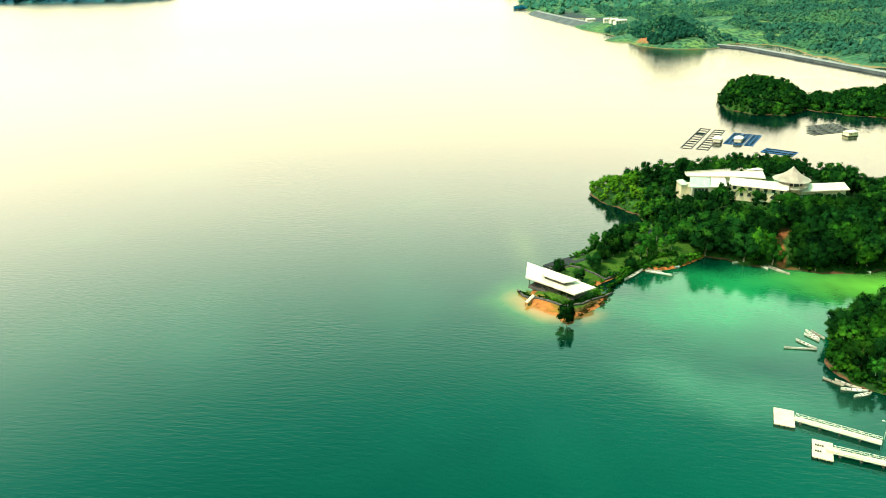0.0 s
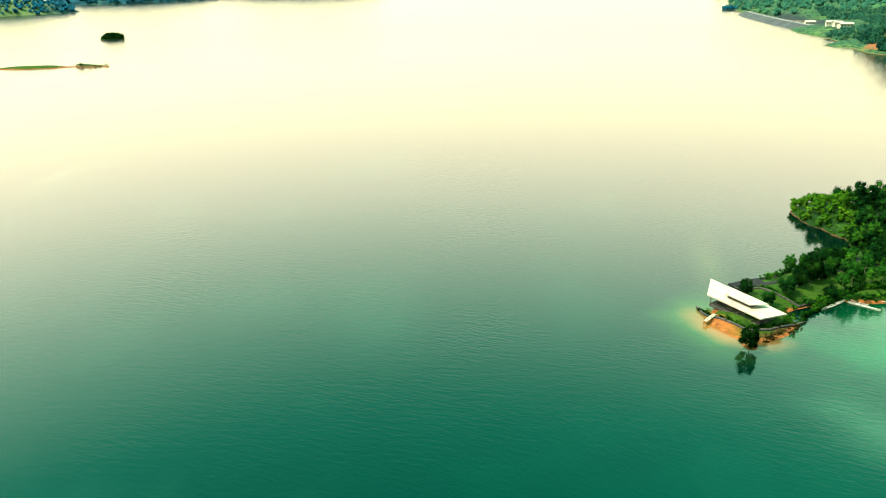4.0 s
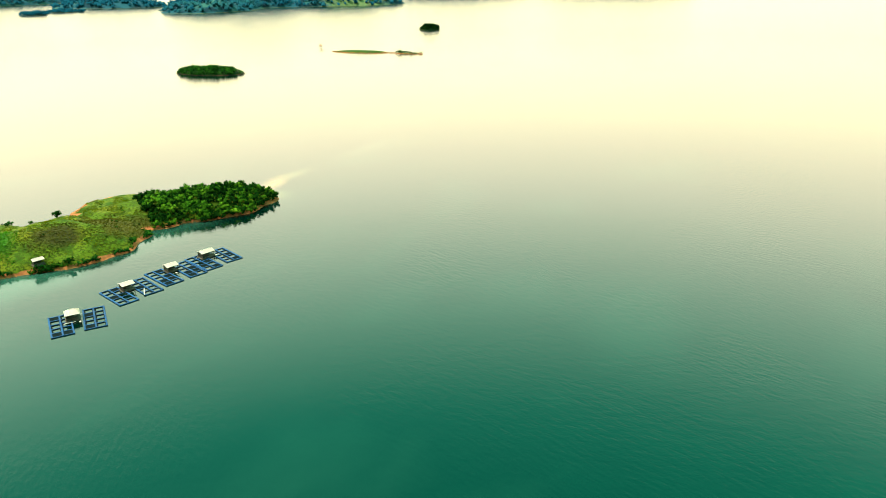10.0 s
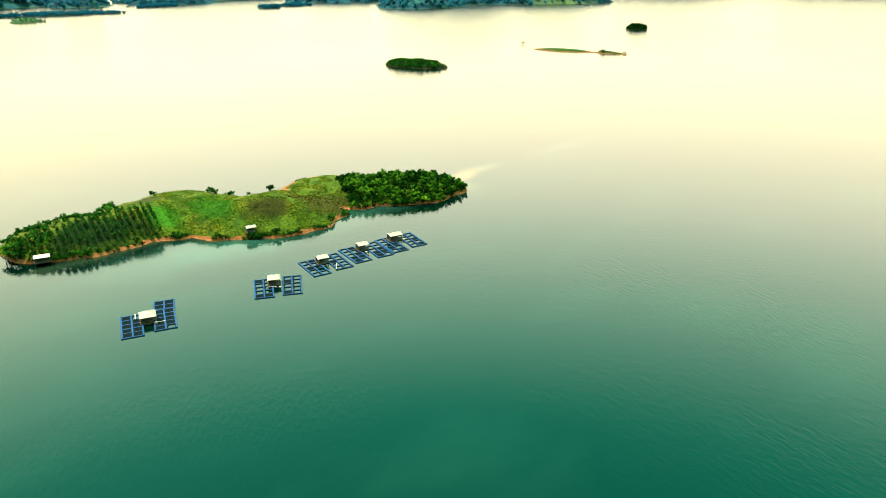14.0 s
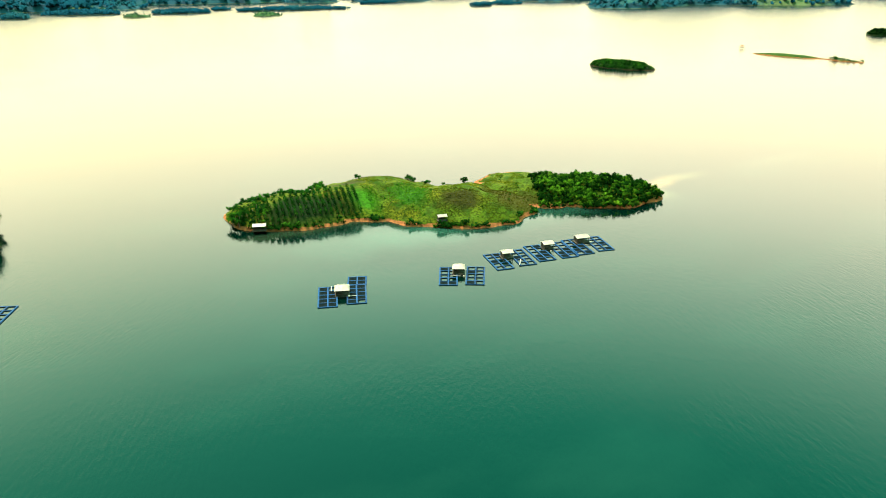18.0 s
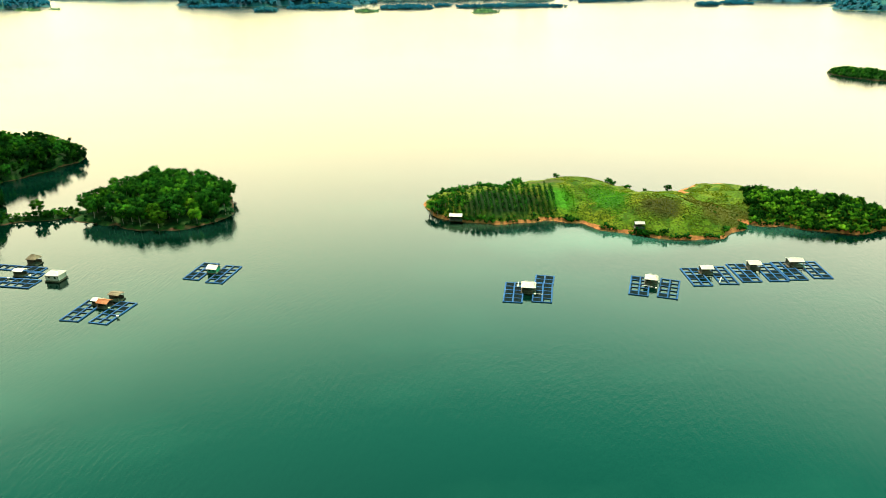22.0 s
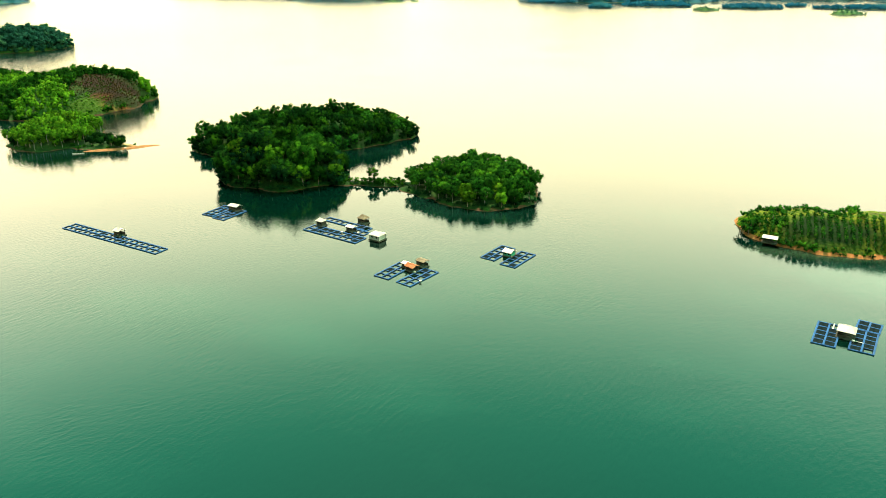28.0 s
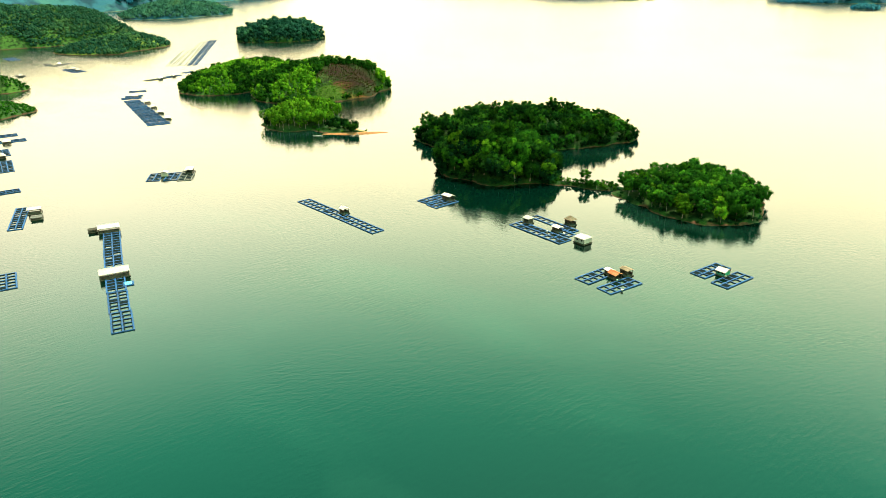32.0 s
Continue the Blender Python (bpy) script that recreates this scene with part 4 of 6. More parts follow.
def palm(x, y, z, size, r, label, group):
    root = thing("palm", pose(x, y, z, 0, 0, r.uniform(0, 360)), label, "palm", group)
    h = 4.2 * size
    part("trunk", tube([(0, 0, -0.4), (0.2, 0, h * 0.5), (0.15, 0.1, h)], [0.24, 0.17, 0.13], 6), bark, root)
    for i in range(14):
        a, tilt, ln = i * 2.4, r.uniform(-0.1, 0.9), r.uniform(2.2, 3.0) * size
        verts, faces = [], []
        for k in range(6):
            f = k / 5
            out, up = ln * f, ln * (tilt * f - (0.55 + tilt * 0.5) * f * f)
            w = 0.42 * size * math.sin(math.pi * min(0.97, 0.12 + 0.85 * f))
            cx, cy = out * math.cos(a), out * math.sin(a)
            verts += [(cx + 0.15 - w * math.sin(a), cy + w * math.cos(a), h + up - 0.18), (cx + 0.15, cy, h + up), (cx + 0.15 + w * math.sin(a), cy - w * math.cos(a), h + up - 0.18)]
        for k in range(5):
            q = 3 * k
            faces += [(q, q + 3, q + 4, q + 1), (q + 1, q + 4, q + 5, q + 2)]
        child("frond", mesh_of("frond", verts, faces, leaf_dark), root)
    return root


for x, y, s in ((-355.0, 14.5, 1.2), (-353.0, 16.5, 1.3), (-351.0, 13.5, 1.0), (-349.0, 15.0, 1.1), (-352.0, 19.5, 1.2), (-356.5, 18.0, 1.3), (-347.0, 17.5, 0.9), (-352.0, 25.0, 0.8), (-354.0, 27.5, 0.9), (-350.0, 22.0, 0.8), (-350.0, 18.0, 1.2)):
    palm(x, y, max(0.6, GRASS.height(x, y)), s, rng, "dark green palm on the island's tip", "island palms")
for x, y, s in ((135, 326, 1.6), (144, 324, 1.4), (149, 319, 1.3), (118, 322, 1.3)):
    palm(x, y, PEN.height(x, y), s, rng, "palm in front of the white hall", "hilltop palms")


def far_woods(name, ground, count, gap, size, mat, label, seed, low=2.0, area=None, tall=1.0, skip=None, clear=2.0, spread=(0.55, 1.3), only=None, leafy=1.0, soft=0.0):
    """Woods too far to tell their trees apart: knotted crowns over the hills."""
    r = random.Random(seed)
    verts, norms, faces = [], [], []
    for x, y, z in ground.spots(r, count, gap, low, area, 14, only):
        if skip and skip(x, y) or noise.noise((x / 70, y / 70, 6.5)) > clear:
            continue
        s = size * r.uniform(*spread)
        lift = s * (tall - 1) * r.uniform(0.7, 1.3)
        if tall > 1.2:
            clump(r, verts, norms, faces, (x, y, z + s * 0.3), s * 0.9, 6, s * 0.45, 0.85)
        z += lift
        heart = (x, y, z - s * soft)
        clump(r, verts, norms, faces, (x, y, z + s * 0.4), s * 0.9, int(22 * leafy), s * 0.34, 0.7, heart=heart)
        clump(r, verts, norms, faces, (x + s * r.uniform(-0.7, 0.7), y + s * r.uniform(-0.7, 0.7), z + s * 0.75), s * 0.6, int(14 * leafy), s * 0.3, 0.7, heart=heart)
    return tagged(new(name, mesh_of(name, verts, faces, mat, normals=norms)), label, "woods", kind="stuff")


woods("knob_bushes", ("shrub", "far_bright"), PEN.spots(random.Random(8), 200, 2.2, 0.3, (74, 109, 342, 395)), 0.55, leaf_bright, "bright bushes on the peninsula's knob", "bushes", 31)
far_woods("hill_woods", HILL, 5200, 4.8, 4.6, leaf_hill, "dense forest on a high hill", 1, 1.0, (-790, -250, -1480, -1085), clear=0.30, spread=(0.5, 1.4), leafy=0.7)
far_woods("meadow_bushes", ISLEA, 600, 3.6, 2.4, leaf_mid, "bushes over a green island", 2, 0.6)
far_woods("low_meadow_bushes", ISLEB, 520, 3.4, 2.2, leaf_mid, "bushes over a low green island", 3, 0.6)
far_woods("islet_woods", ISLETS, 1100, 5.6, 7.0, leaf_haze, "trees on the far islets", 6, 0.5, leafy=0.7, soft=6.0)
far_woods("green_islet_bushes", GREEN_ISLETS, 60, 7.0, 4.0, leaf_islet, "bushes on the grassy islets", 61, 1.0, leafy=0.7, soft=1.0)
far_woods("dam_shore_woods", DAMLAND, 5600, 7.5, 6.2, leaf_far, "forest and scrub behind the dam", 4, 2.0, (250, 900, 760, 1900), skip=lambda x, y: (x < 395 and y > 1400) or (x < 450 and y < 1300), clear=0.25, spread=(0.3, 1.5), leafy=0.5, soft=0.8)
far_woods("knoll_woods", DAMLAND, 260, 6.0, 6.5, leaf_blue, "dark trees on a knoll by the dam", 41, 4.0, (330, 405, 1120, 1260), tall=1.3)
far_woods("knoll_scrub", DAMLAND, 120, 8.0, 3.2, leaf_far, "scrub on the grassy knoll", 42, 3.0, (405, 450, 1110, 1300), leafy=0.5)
far_woods("dam_back_woods", DAMLAND, 1500, 24.0, 15.0, leaf_far, "haze-tinted forest far behind the dam", 7, 2.0, (250, 1800, 1850, 3900), leafy=0.25, soft=2.0)
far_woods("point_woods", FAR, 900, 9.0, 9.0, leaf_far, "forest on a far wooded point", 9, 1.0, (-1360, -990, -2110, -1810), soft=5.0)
far_woods("far_shore_woods", FAR, 3300, 11.5, 12.0, leaf_haze, "haze-tinted forest along the far shore", 5, only=(0, 1, 2, 5, 6, 7, 8, 9, 10, 18), leafy=0.2, soft=6.0)
far_woods("far_ridge_woods", FAR, 1500, 24.0, 24.0, leaf_haze, "haze-tinted forest on the distant ridges", 55, only=(3, 4, 11, 12, 15), leafy=0.2, soft=6.0)
CLEARED = lambda x, y: math.hypot((x + 508) / 38, (y + 540) / 25) < 1 or math.hypot((x + 468) / 24, (y + 527) / 13) < 1 or (y > -540 and -545 < x < -474)
far_woods("clearing_woods", ISLE7, 1700, 3.7, 3.4, leaf_bright, "bright green trees over a hilly island", 2600, 0.8, tall=1.5, skip=lambda x, y: CLEARED(x, y) or noise.noise((x / 34, y / 34, 2.0)) < -0.05)
far_woods("clearing_dark_woods", ISLE7, 1700, 3.9, 4.0, leaf_mid, "dark green trees over a hilly island", 2610, 0.8, tall=1.6, skip=lambda x, y: CLEARED(x, y) or noise.noise((x / 34, y / 34, 2.0)) >= -0.05)
woods("planted_rows", ("shrub",), [(x, y, ISLE7.height(x, y)) for x, y in ((-442 - 2.9 * i + rng.uniform(-0.5, 0.5), -548 + 2.4 * j + rng.uniform(-0.6, 0.6)) for i in range(17) for j in range(18)) if math.hypot((x + 467) / 23, (y + 529) / 12) < 1 and ISLE7.height(x, y) > 1.0], 0.5, leaf_bright, "rows of low bright crops on the slope", "crops", 33)
woods("burnt_tufts", ("shrub",), [p for p in ISLE7.spots(random.Random(9), 300, 3.0, 1.0, (-592, -480, -612, -508)) if CLEARED(p[0], p[1]) and not math.hypot((p[0] + 467) / 23, (p[1] + 529) / 12) < 1][:120], 0.4, leaf_dark, "dark regrowth on the burnt clearing", "tufts", 34)
burnt_leaf = foliage("burnt_scrub", (0.008, 0.008, 0.003), (0.030, 0.018, 0.007), (0.022, 0.030, 0.008), 0.08, 0.8, 0.7)
far_woods("burnt_scrub", ISLE7, 900, 1.9, 1.1, burnt_leaf, "brown burnt scrub over the cleared slope", 2620, 1.0, (-552, -468, -570, -512), skip=lambda x, y: math.hypot((x + 508) / 40, (y + 540) / 26) > 1 or math.hypot((x + 467) / 23, (y + 529) / 12) < 1, leafy=0.5)
far_woods("dark_island_woods", ISLE5, 560, 5.0, 5.8, leaf_blue, "dark trees covering a small island", 620, 0.3, tall=2.4)
plant("light", -931, -1117, ISLE5.height(-931, -1117), 2.2, rng, "tall pale half-dead tree over the dark island", "tree", "", "dead_tree")
far_woods("cage_island_woods", ISLEN, 1500, 3.6, 3.6, leaf_deep, "dark trees on the island behind the cages", 1500, 0.4, tall=1.9, spread=(0.4, 1.5), leafy=0.75)
far_woods("oval_island_woods", ISLE2, 520, 2.9, 2.7, leaf_mid, "low trees covering an oval island", 520, 0.2, tall=1.15, spread=(0.4, 1.5), clear=0.45)
far_woods("tiny_island_woods", ISLE4, 200, 3.0, 3.6, leaf_deep, "trees covering a tiny islet", 160, 1.2, tall=1.15, spread=(0.5, 1.4))


def tufts(name, ground, places, size, mat, label, seed):
    """Coarse grass as one mesh: a few leaning blades at each place."""
    r = random.Random(seed)
    verts, faces = [], []
    for x, y, z in places:
        for k in range(5):
            a, s = r.uniform(0, 6.3), size * r.uniform(0.6, 1.5)
            ox, oy = x + r.uniform(-0.5, 0.5), y + r.uniform(-0.5, 0.5)
            dx, dy, w = math.cos(a) * s * 0.6, math.sin(a) * s * 0.6, s * 0.5
            q = len(verts)
            verts += [(ox - dy * w, oy + dx * w, z - 0.1), (ox + dy * w, oy - dx * w, z - 0.1), (ox + dx + dy * w, oy + dy - dx * w, z + s * 0.4), (ox + dx - dy * w, oy + dy + dx * w, z + s * 0.4)]
            faces.append((q, q + 1, q + 2, q + 3))
    return tagged(new(name, mesh_of(name, verts, faces, mat)), label, "grass", kind="stuff")


slope = [p for p in GRASS.spots(random.Random(51), 6500, 0.75, 1.0, (-400, -296, 84, 185), 6)]
def turf(p):
    """Which grass grows there: dry olive, lush green or the common yellow-green."""
    x, y, wob = p[0], p[1], 0.5 * noise.noise((p[0] / 6, p[1] / 6, 5.0))
    if min(math.hypot((x + 328) / 22, (y - 160) / 19), math.hypot((x + 327) / 11, (y - 128) / 15)) + wob < 1:
        return "olive"
    return "lush" if min(math.hypot((x + 343) / 17, (y - 106) / 12), math.hypot((x + 348) / 15, (y - 82) / 9)) + wob < 1 else "common"


tufts("coarse_grass", GRASS, [p for p in slope if turf(p) == "common" and noise.noise((p[0] / 8, p[1] / 8, 3.0)) > 0.02], 0.55, grass_blade, "coarse yellow-green grass over the island's slopes", 52)
tufts("dry_grass", GRASS, [p for p in slope if turf(p) == "olive"], 0.6, olive_blade, "dry olive grass on the island's knolls", 55)
tufts("lush_grass", GRASS, [p for p in slope if turf(p) == "lush"], 0.6, lush_blade, "lush green grass in the island's hollow", 56)
woods("tip_bushes", ("shrub",), GRASS.spots(random.Random(53), 70, 1.9, 0.4, (-356, -334, 6, 32)) + [p for p in GRASS.spots(random.Random(54), 60, 2.0, 0.5, (-342, -326, 30, 84)) if p[2] < 2.6][:34], 0.65, leaf_mid, "dark bushes round the island's tip and orchard", "bushes", 54)
woods("shore_bushes", ("shrub",), [(x, y, max(0.2, GRASS.height(x, y))) for x, y in ((-313.5 + 0.46 * k + rng.uniform(-1.2, 1.2), 109 + k) for k in range(16))] + [(-334 + rng.uniform(-1, 1), 83 + 1.6 * k, 0.6) for k in range(4)], 0.8, leaf_dark, "dark bushes hanging over the clay bank", "bushes", 61)
woods("flat_islet_bushes", ("shrub",), ISLE3.spots(random.Random(71), 16, 2.4, 0.4, (-765, -716, 852, 870)), 1.1, leaf_dark, "dark bushes on the flat islet's end", "bushes", 71)
for x, y in ((-379, -405), (-384, -407), (-379, -412), (-384, -415), (-377, -420), (-383, -423), (-376, -428), (-384, -431), (-390, -424), (-353, -478)):
    plant("deep", x, y, max(0.3, ISLE6.height(x, y)), rng.uniform(0.55, 0.85), rng, "dark round tree at the low island's end", "tree", "trees by the spit")
woods("dry_bank_scrub", ("shrub",), [(x, y, max(0.2, PEN_TIP.height(x, y))) for x, y in ((49 + 0.62 * k + rng.uniform(-1.5, 1.5), 231.5 + 0.62 * k + rng.uniform(-1.2, 1.2)) for k in range(26))], 0.42, dry_scrub, "dry brown scrub on the point's bank", "bushes", 46)
# hedges round the garden
for name, pts, seed in (("front_hedge", ((30, 252), (38, 243), (45, 237.5), (52, 239.5), (58, 244), (67, 252)), 41), ("garden_hedge", ((46, 276.5), (55, 274.5), (60, 268), (66, 263), (75, 269)), 42), ("bank_hedge", ((66, 254), (72, 262), (80, 271), (90, 279), (102, 283)), 43)):
    r = random.Random(seed)
    spots = []
    for (x0, y0), (x1, y1) in zip(pts, pts[1:]):
        n = int(math.hypot(x1 - x0, y1 - y0) / 0.8)
        spots += [(x0 + (x1 - x0) * i / n + r.uniform(-0.5, 0.5), y0 + (y1 - y0) * i / n + r.uniform(-0.5, 0.5), 0) for i in range(n)]
    woods(name, ("shrub",), [(x, y, max(0.3, PEN_TIP.height(x, y))) for x, y, _ in spots], 0.42 if seed < 43 else 0.7, leaf_dark, "low dark hedge along the lawn", "hedge", seed)

# ---- fish cage rafts ----
BEAMS = {}


def beam(length, wide, tall):
    key = (round(length, 1), wide, tall)
    if key not in BEAMS:
        me = bpy.data.meshes.new("float_pipe")
        bm = boxed(-length / 2, length / 2, -wide / 2, wide / 2, -0.12, tall, bevel=0.09)
        bm.to_mesh(me)
        bm.free()
        BEAMS[key] = me
    return BEAMS[key]


def tinted(me, mat):
    key = (me.name, mat.name)
    if key not in BEAMS:
        c = me.copy()
        c.materials.clear()
        c.materials.append(mat)
        BEAMS[key] = c
    return BEAMS[key]


def net_mesh(a, b, full, seed):
    """The net of one cage: a sagging sheet, or a collar round open water whose dark strips also stand for the frame's
    shade.
    """
    key = ("net", round(a, 1), round(b, 1), full, seed)
    if key in BEAMS:
        return BEAMS[key]
    r = random.Random(seed)
    if full:
        vs = [(a * (i / 4 - 0.5), b * (j / 4 - 0.5), 0.20 - 0.14 * math.sin(math.pi * i / 4) * math.sin(math.pi * j / 4) + r.uniform(-0.02, 0.03)) for j in range(5) for i in range(5)]
        fs = [(j * 5 + i, j * 5 + i + 1, j * 5 + i + 6, j * 5 + i + 5) for j in range(4) for i in range(4)]
    else:
        w, d = r.uniform(0.25, 0.5), r.uniform(0.12, 0.22)
        out = [(-a / 2, -b / 2, 0.24), (a / 2, -b / 2, 0.24), (a / 2, b / 2, 0.24), (-a / 2, b / 2, 0.24)]
        inn = [(-a / 2 + d, -b / 2 + d, 0.02), (a / 2 - d, -b / 2 + d, 0.02), (a / 2 - d, b / 2 - w, 0.02), (-a / 2 + w, b / 2 - w, 0.02)]
        vs, fs = out + inn, [(i, (i + 1) % 4, 4 + (i + 1) % 4, 4 + i) for i in range(4)]
    BEAMS[key] = mesh_of("net", vs, fs, net_dark)
    return BEAMS[key]


def cage_raft(x, y, turn, long, wide, rows, cols=2, full=0.3, frame_mat=None, label="", seed=1):
    """A raft of cages along its own x axis: float pipes lengthwise and across, a net in each cage."""
    mat = frame_mat or blue_pipe
    r = random.Random(seed * 31 + int(x))
    root = thing("fish_cage_raft", pose(x, y, 0, 0, 0, turn), label or "blue float-framed fish cage raft with dark nets on the lake", "fish cage", "fish cage rafts")
    cl, cw = long / rows, wide / cols
    for j in range(cols + 1):
        child("long_float", tinted(beam(long + 0.5, 0.62, 0.42), mat), root, m=pose(0, -wide / 2 + j * cw, r.uniform(-0.02, 0.02), 0, 0, r.uniform(-0.3, 0.3)))
    for i in range(rows + 1):
        child("cross_float", tinted(beam(wide, 0.5, 0.36), mat), root, m=pose(-long / 2 + i * cl, 0, r.uniform(-0.03, 0.0), 0, 0, 90 + r.uniform(-0.8, 0.8)))
    for j in range(cols):
        for i in range(rows):
            child("net", net_mesh(cl - 0.5, cw - 0.6, r.random() < full, r.randrange(5)), root, m=pose(-long / 2 + (i + 0.5) * cl, -wide / 2 + (j + 0.5) * cw, 0.05))
    return root


def sheet_roof(w, d, rise, over, thick=0.12, hip=0.0, ribs=9):
    """A pitched roof of ribbed sheet, ridge along x, as one mesh; its eaves at z 0."""
    bm = bmesh.new()
    W, D = w / 2 + over, d / 2 + over
    for s in (-1, 1):
        top = [Vector((-W + hip, 0, rise)), Vector((W - hip, 0, rise))]
        low = [Vector((-W, s * D, 0)), Vector((W, s * D, 0))]
        lines = []
        for k in range(ribs * 2 + 1):
            f = k / (ribs * 2)
            lift = 0.05 if k % 2 else 0.0
            lines.append([bm.verts.new(top[0].lerp(top[1], f) + Vector((0, 0, lift))), bm.verts.new(low[0].lerp(low[1], f) + Vector((0, 0, lift)))])
        under = [[bm.verts.new(v.co - Vector((0, 0, thick))) for v in ln] for ln in (lines[0], lines[-1])]
        for a, b in zip(lines, lines[1:]):
            bm.faces.new((a[0], b[0], b[1], a[1]) if s < 0 else (a[0], a[1], b[1], b[0]))
        bm.faces.new((under[0][0], under[0][1], under[1][1], under[1][0]))
        bm.faces.new((lines[0][1], lines[-1][1], under[1][1], under[0][1]) if len(lines) == 2 else [l[1] for l in lines] + [under[1][1], under[0][1]])
    if hip:
        for s in (-1, 1):
            vs = [bm.verts.new(p) for p in ((s * (W - hip), 0, rise), (s * W, -D, 0), (s * W, D, 0))]
            bm.faces.new(vs)
    return bm


def float_hut(x, y, turn, w=5.0, d=3.6, h=2.4, rise=0.9, walls=3, label="", roof_mat=None, wall_mat=None, z=0.45, name="float_hut", over=0.5, hip=0.0):
    """A keeper's hut: platform, posts, board walls, pitched sheet roof."""
    w, d, h = w * 0.88, d * 0.86, h * 0.92
    root = thing(name, pose(x, y, 0, 0, 0, turn), label or "small keeper's hut with pale sheet roof on the fish cage raft", "hut", "keepers' huts")
    part("platform", boxed(-w / 2 - 0.5, w / 2 + 0.5, -d / 2 - 0.5, d / 2 + 0.5, z - 0.55, z, bevel=0.05), plank, root)
    for sx in (-1, 1):
        for sy in (-1, 1):
            part("post", boxed(sx * (w / 2) - 0.09, sx * (w / 2) + 0.09, sy * d / 2 - 0.09, sy * d / 2 + 0.09, z, z + h), plank, root)
    wm = wall_mat or wall_board
    spans = [(-w / 2 + 0.1, w / 2 - 0.1, d / 2 - 0.06, d / 2 + 0.03), (-w / 2 - 0.03, -w / 2 + 0.06, -d / 2 + 0.1, d / 2 - 0.1), (w / 2 - 0.06, w / 2 + 0.03, -d / 2 + 0.1, d / 2 - 0.1), (-w / 2 + 0.1, w / 2 - 0.1, -d / 2 - 0.03, -d / 2 + 0.06)]
    for k, (x0, x1, y0, y1) in enumerate(spans[:walls if walls == 4 else 2]):
        part("wall_panel", boxed(x0, x1, y0, y1, z, z + h * (0.92 if walls == 4 or k else 0.5)), wm, root)
    if walls == 4:
        for sx in (-0.24, 0.24):
            part("window", boxed(sx * w - 0.45, sx * w + 0.45, -d / 2 - 0.06, -d / 2 - 0.02, z + h * 0.4, z + h * 0.75), net_dark, root)
    else:
        part("counter_board", boxed(-w / 2 + 0.1, w / 2 - 0.1, -d / 2 - 0.05, -d / 2 + 0.02, z + h * 0.22, z + h * 0.34), plank, root)
    roof = part("roof", sheet_roof(w, d, rise, over, hip=hip), roof_mat or roof_sheet, root)
    roof.location = (0, 0, z + h)
    part("ridge_cap", boxed(-w / 2 - over + hip, w / 2 + over - hip, -0.12, 0.12, z + h + rise - 0.02, z + h + rise + 0.09, bevel=0.03), roof_mat or roof_sheet, root)
    return root


green_wall = plain("green_board", (0.02, 0.20, 0.12), (0.04, 0.26, 0.17), 0.6, 0.8)
rust_sheet = plain("rusty_sheet", (0.25, 0.065, 0.022), (0.32, 0.12, 0.05), 0.6, 0.8, bump=0.2)
tarp_blue = plain("blue_tarpaulin", (0.02, 0.30, 0.50), (0.04, 0.40, 0.60), 0.6, 0.6)
old_wood = plain("grey_raft_timber", (0.06, 0.058, 0.05), (0.13, 0.125, 0.11), 0.5, 0.9, bump=0.2, by_object=0.2)
pale_wood = plain("pale_raft_timber", (0.24, 0.23, 0.20), (0.36, 0.35, 0.31), 0.5, 0.9, bump=0.2, by_object=0.2)
thatch = plain("brown_thatch", (0.11, 0.075, 0.045), (0.19, 0.14, 0.09), 0.8, 0.95, bump=0.5)

white_paint = plain("white_painted_steel", (0.50, 0.45, 0.36), (0.40, 0.36, 0.29), 0.8, 0.5, bump=0.05)

# rafts off the grassy island
for row in ((-252.0, 42.6, 168, 18.0, 7.2, 5, 2, 0.9), (-250.6, 53.9, 167, 17.0, 7.3, 5, 2, 0.9), (-263.2, 57.2, 165, 7.6, 7.3, 2, 2, 1.0),
            (-254.0, 94.2, 159, 18.0, 7.2, 5, 2, 0.3), (-250.4, 105.0, 156, 18.0, 7.3, 5, 2, 0.3),
            (-261.0, 120.4, -3, 17.6, 7.3, 5, 2, 0.4), (-261.7, 131.9, -5, 17.7, 7.2, 5, 2, 0.3), (-263.5, 141.9, -3, 18.3, 7.5, 5, 2, 0.4),
            (-263.2, 153.4, -5, 18.3, 7.5, 5, 2, 0.3), (-264.0, 161.8, -4, 18.5, 7.5, 5, 2, 0.4), (-264.1, 173.1, -7, 17.4, 7.3, 5, 2, 0.3)):
    cage_raft(*row)
float_hut(-252.8, 48.6, 78, 5.6, 5.8, 2.6, 1.5, 3, "keeper's hut with a pale hipped roof between dark cages", hip=1.4)
float_hut(-256.0, 99.6, 68, 4.9, 5.0, 2.6, 1.4, 3, "keeper's hut with a pale hipped roof between blue cages", hip=1.3)
float_hut(-264.6, 126.0, 85, 5.0, 4.2, 2.5, 0.7, 3, "open keeper's hut with a flat pale roof")
float_hut(-267.6, 148.0, 85, 5.0, 4.4, 2.6, 0.7, 3, "open keeper's hut with a flat pale roof")
float_hut(-269.2, 166.8, 85, 6.4, 4.6, 2.6, 0.8, 3, "keeper's hut with a pale roof and a lean-to")
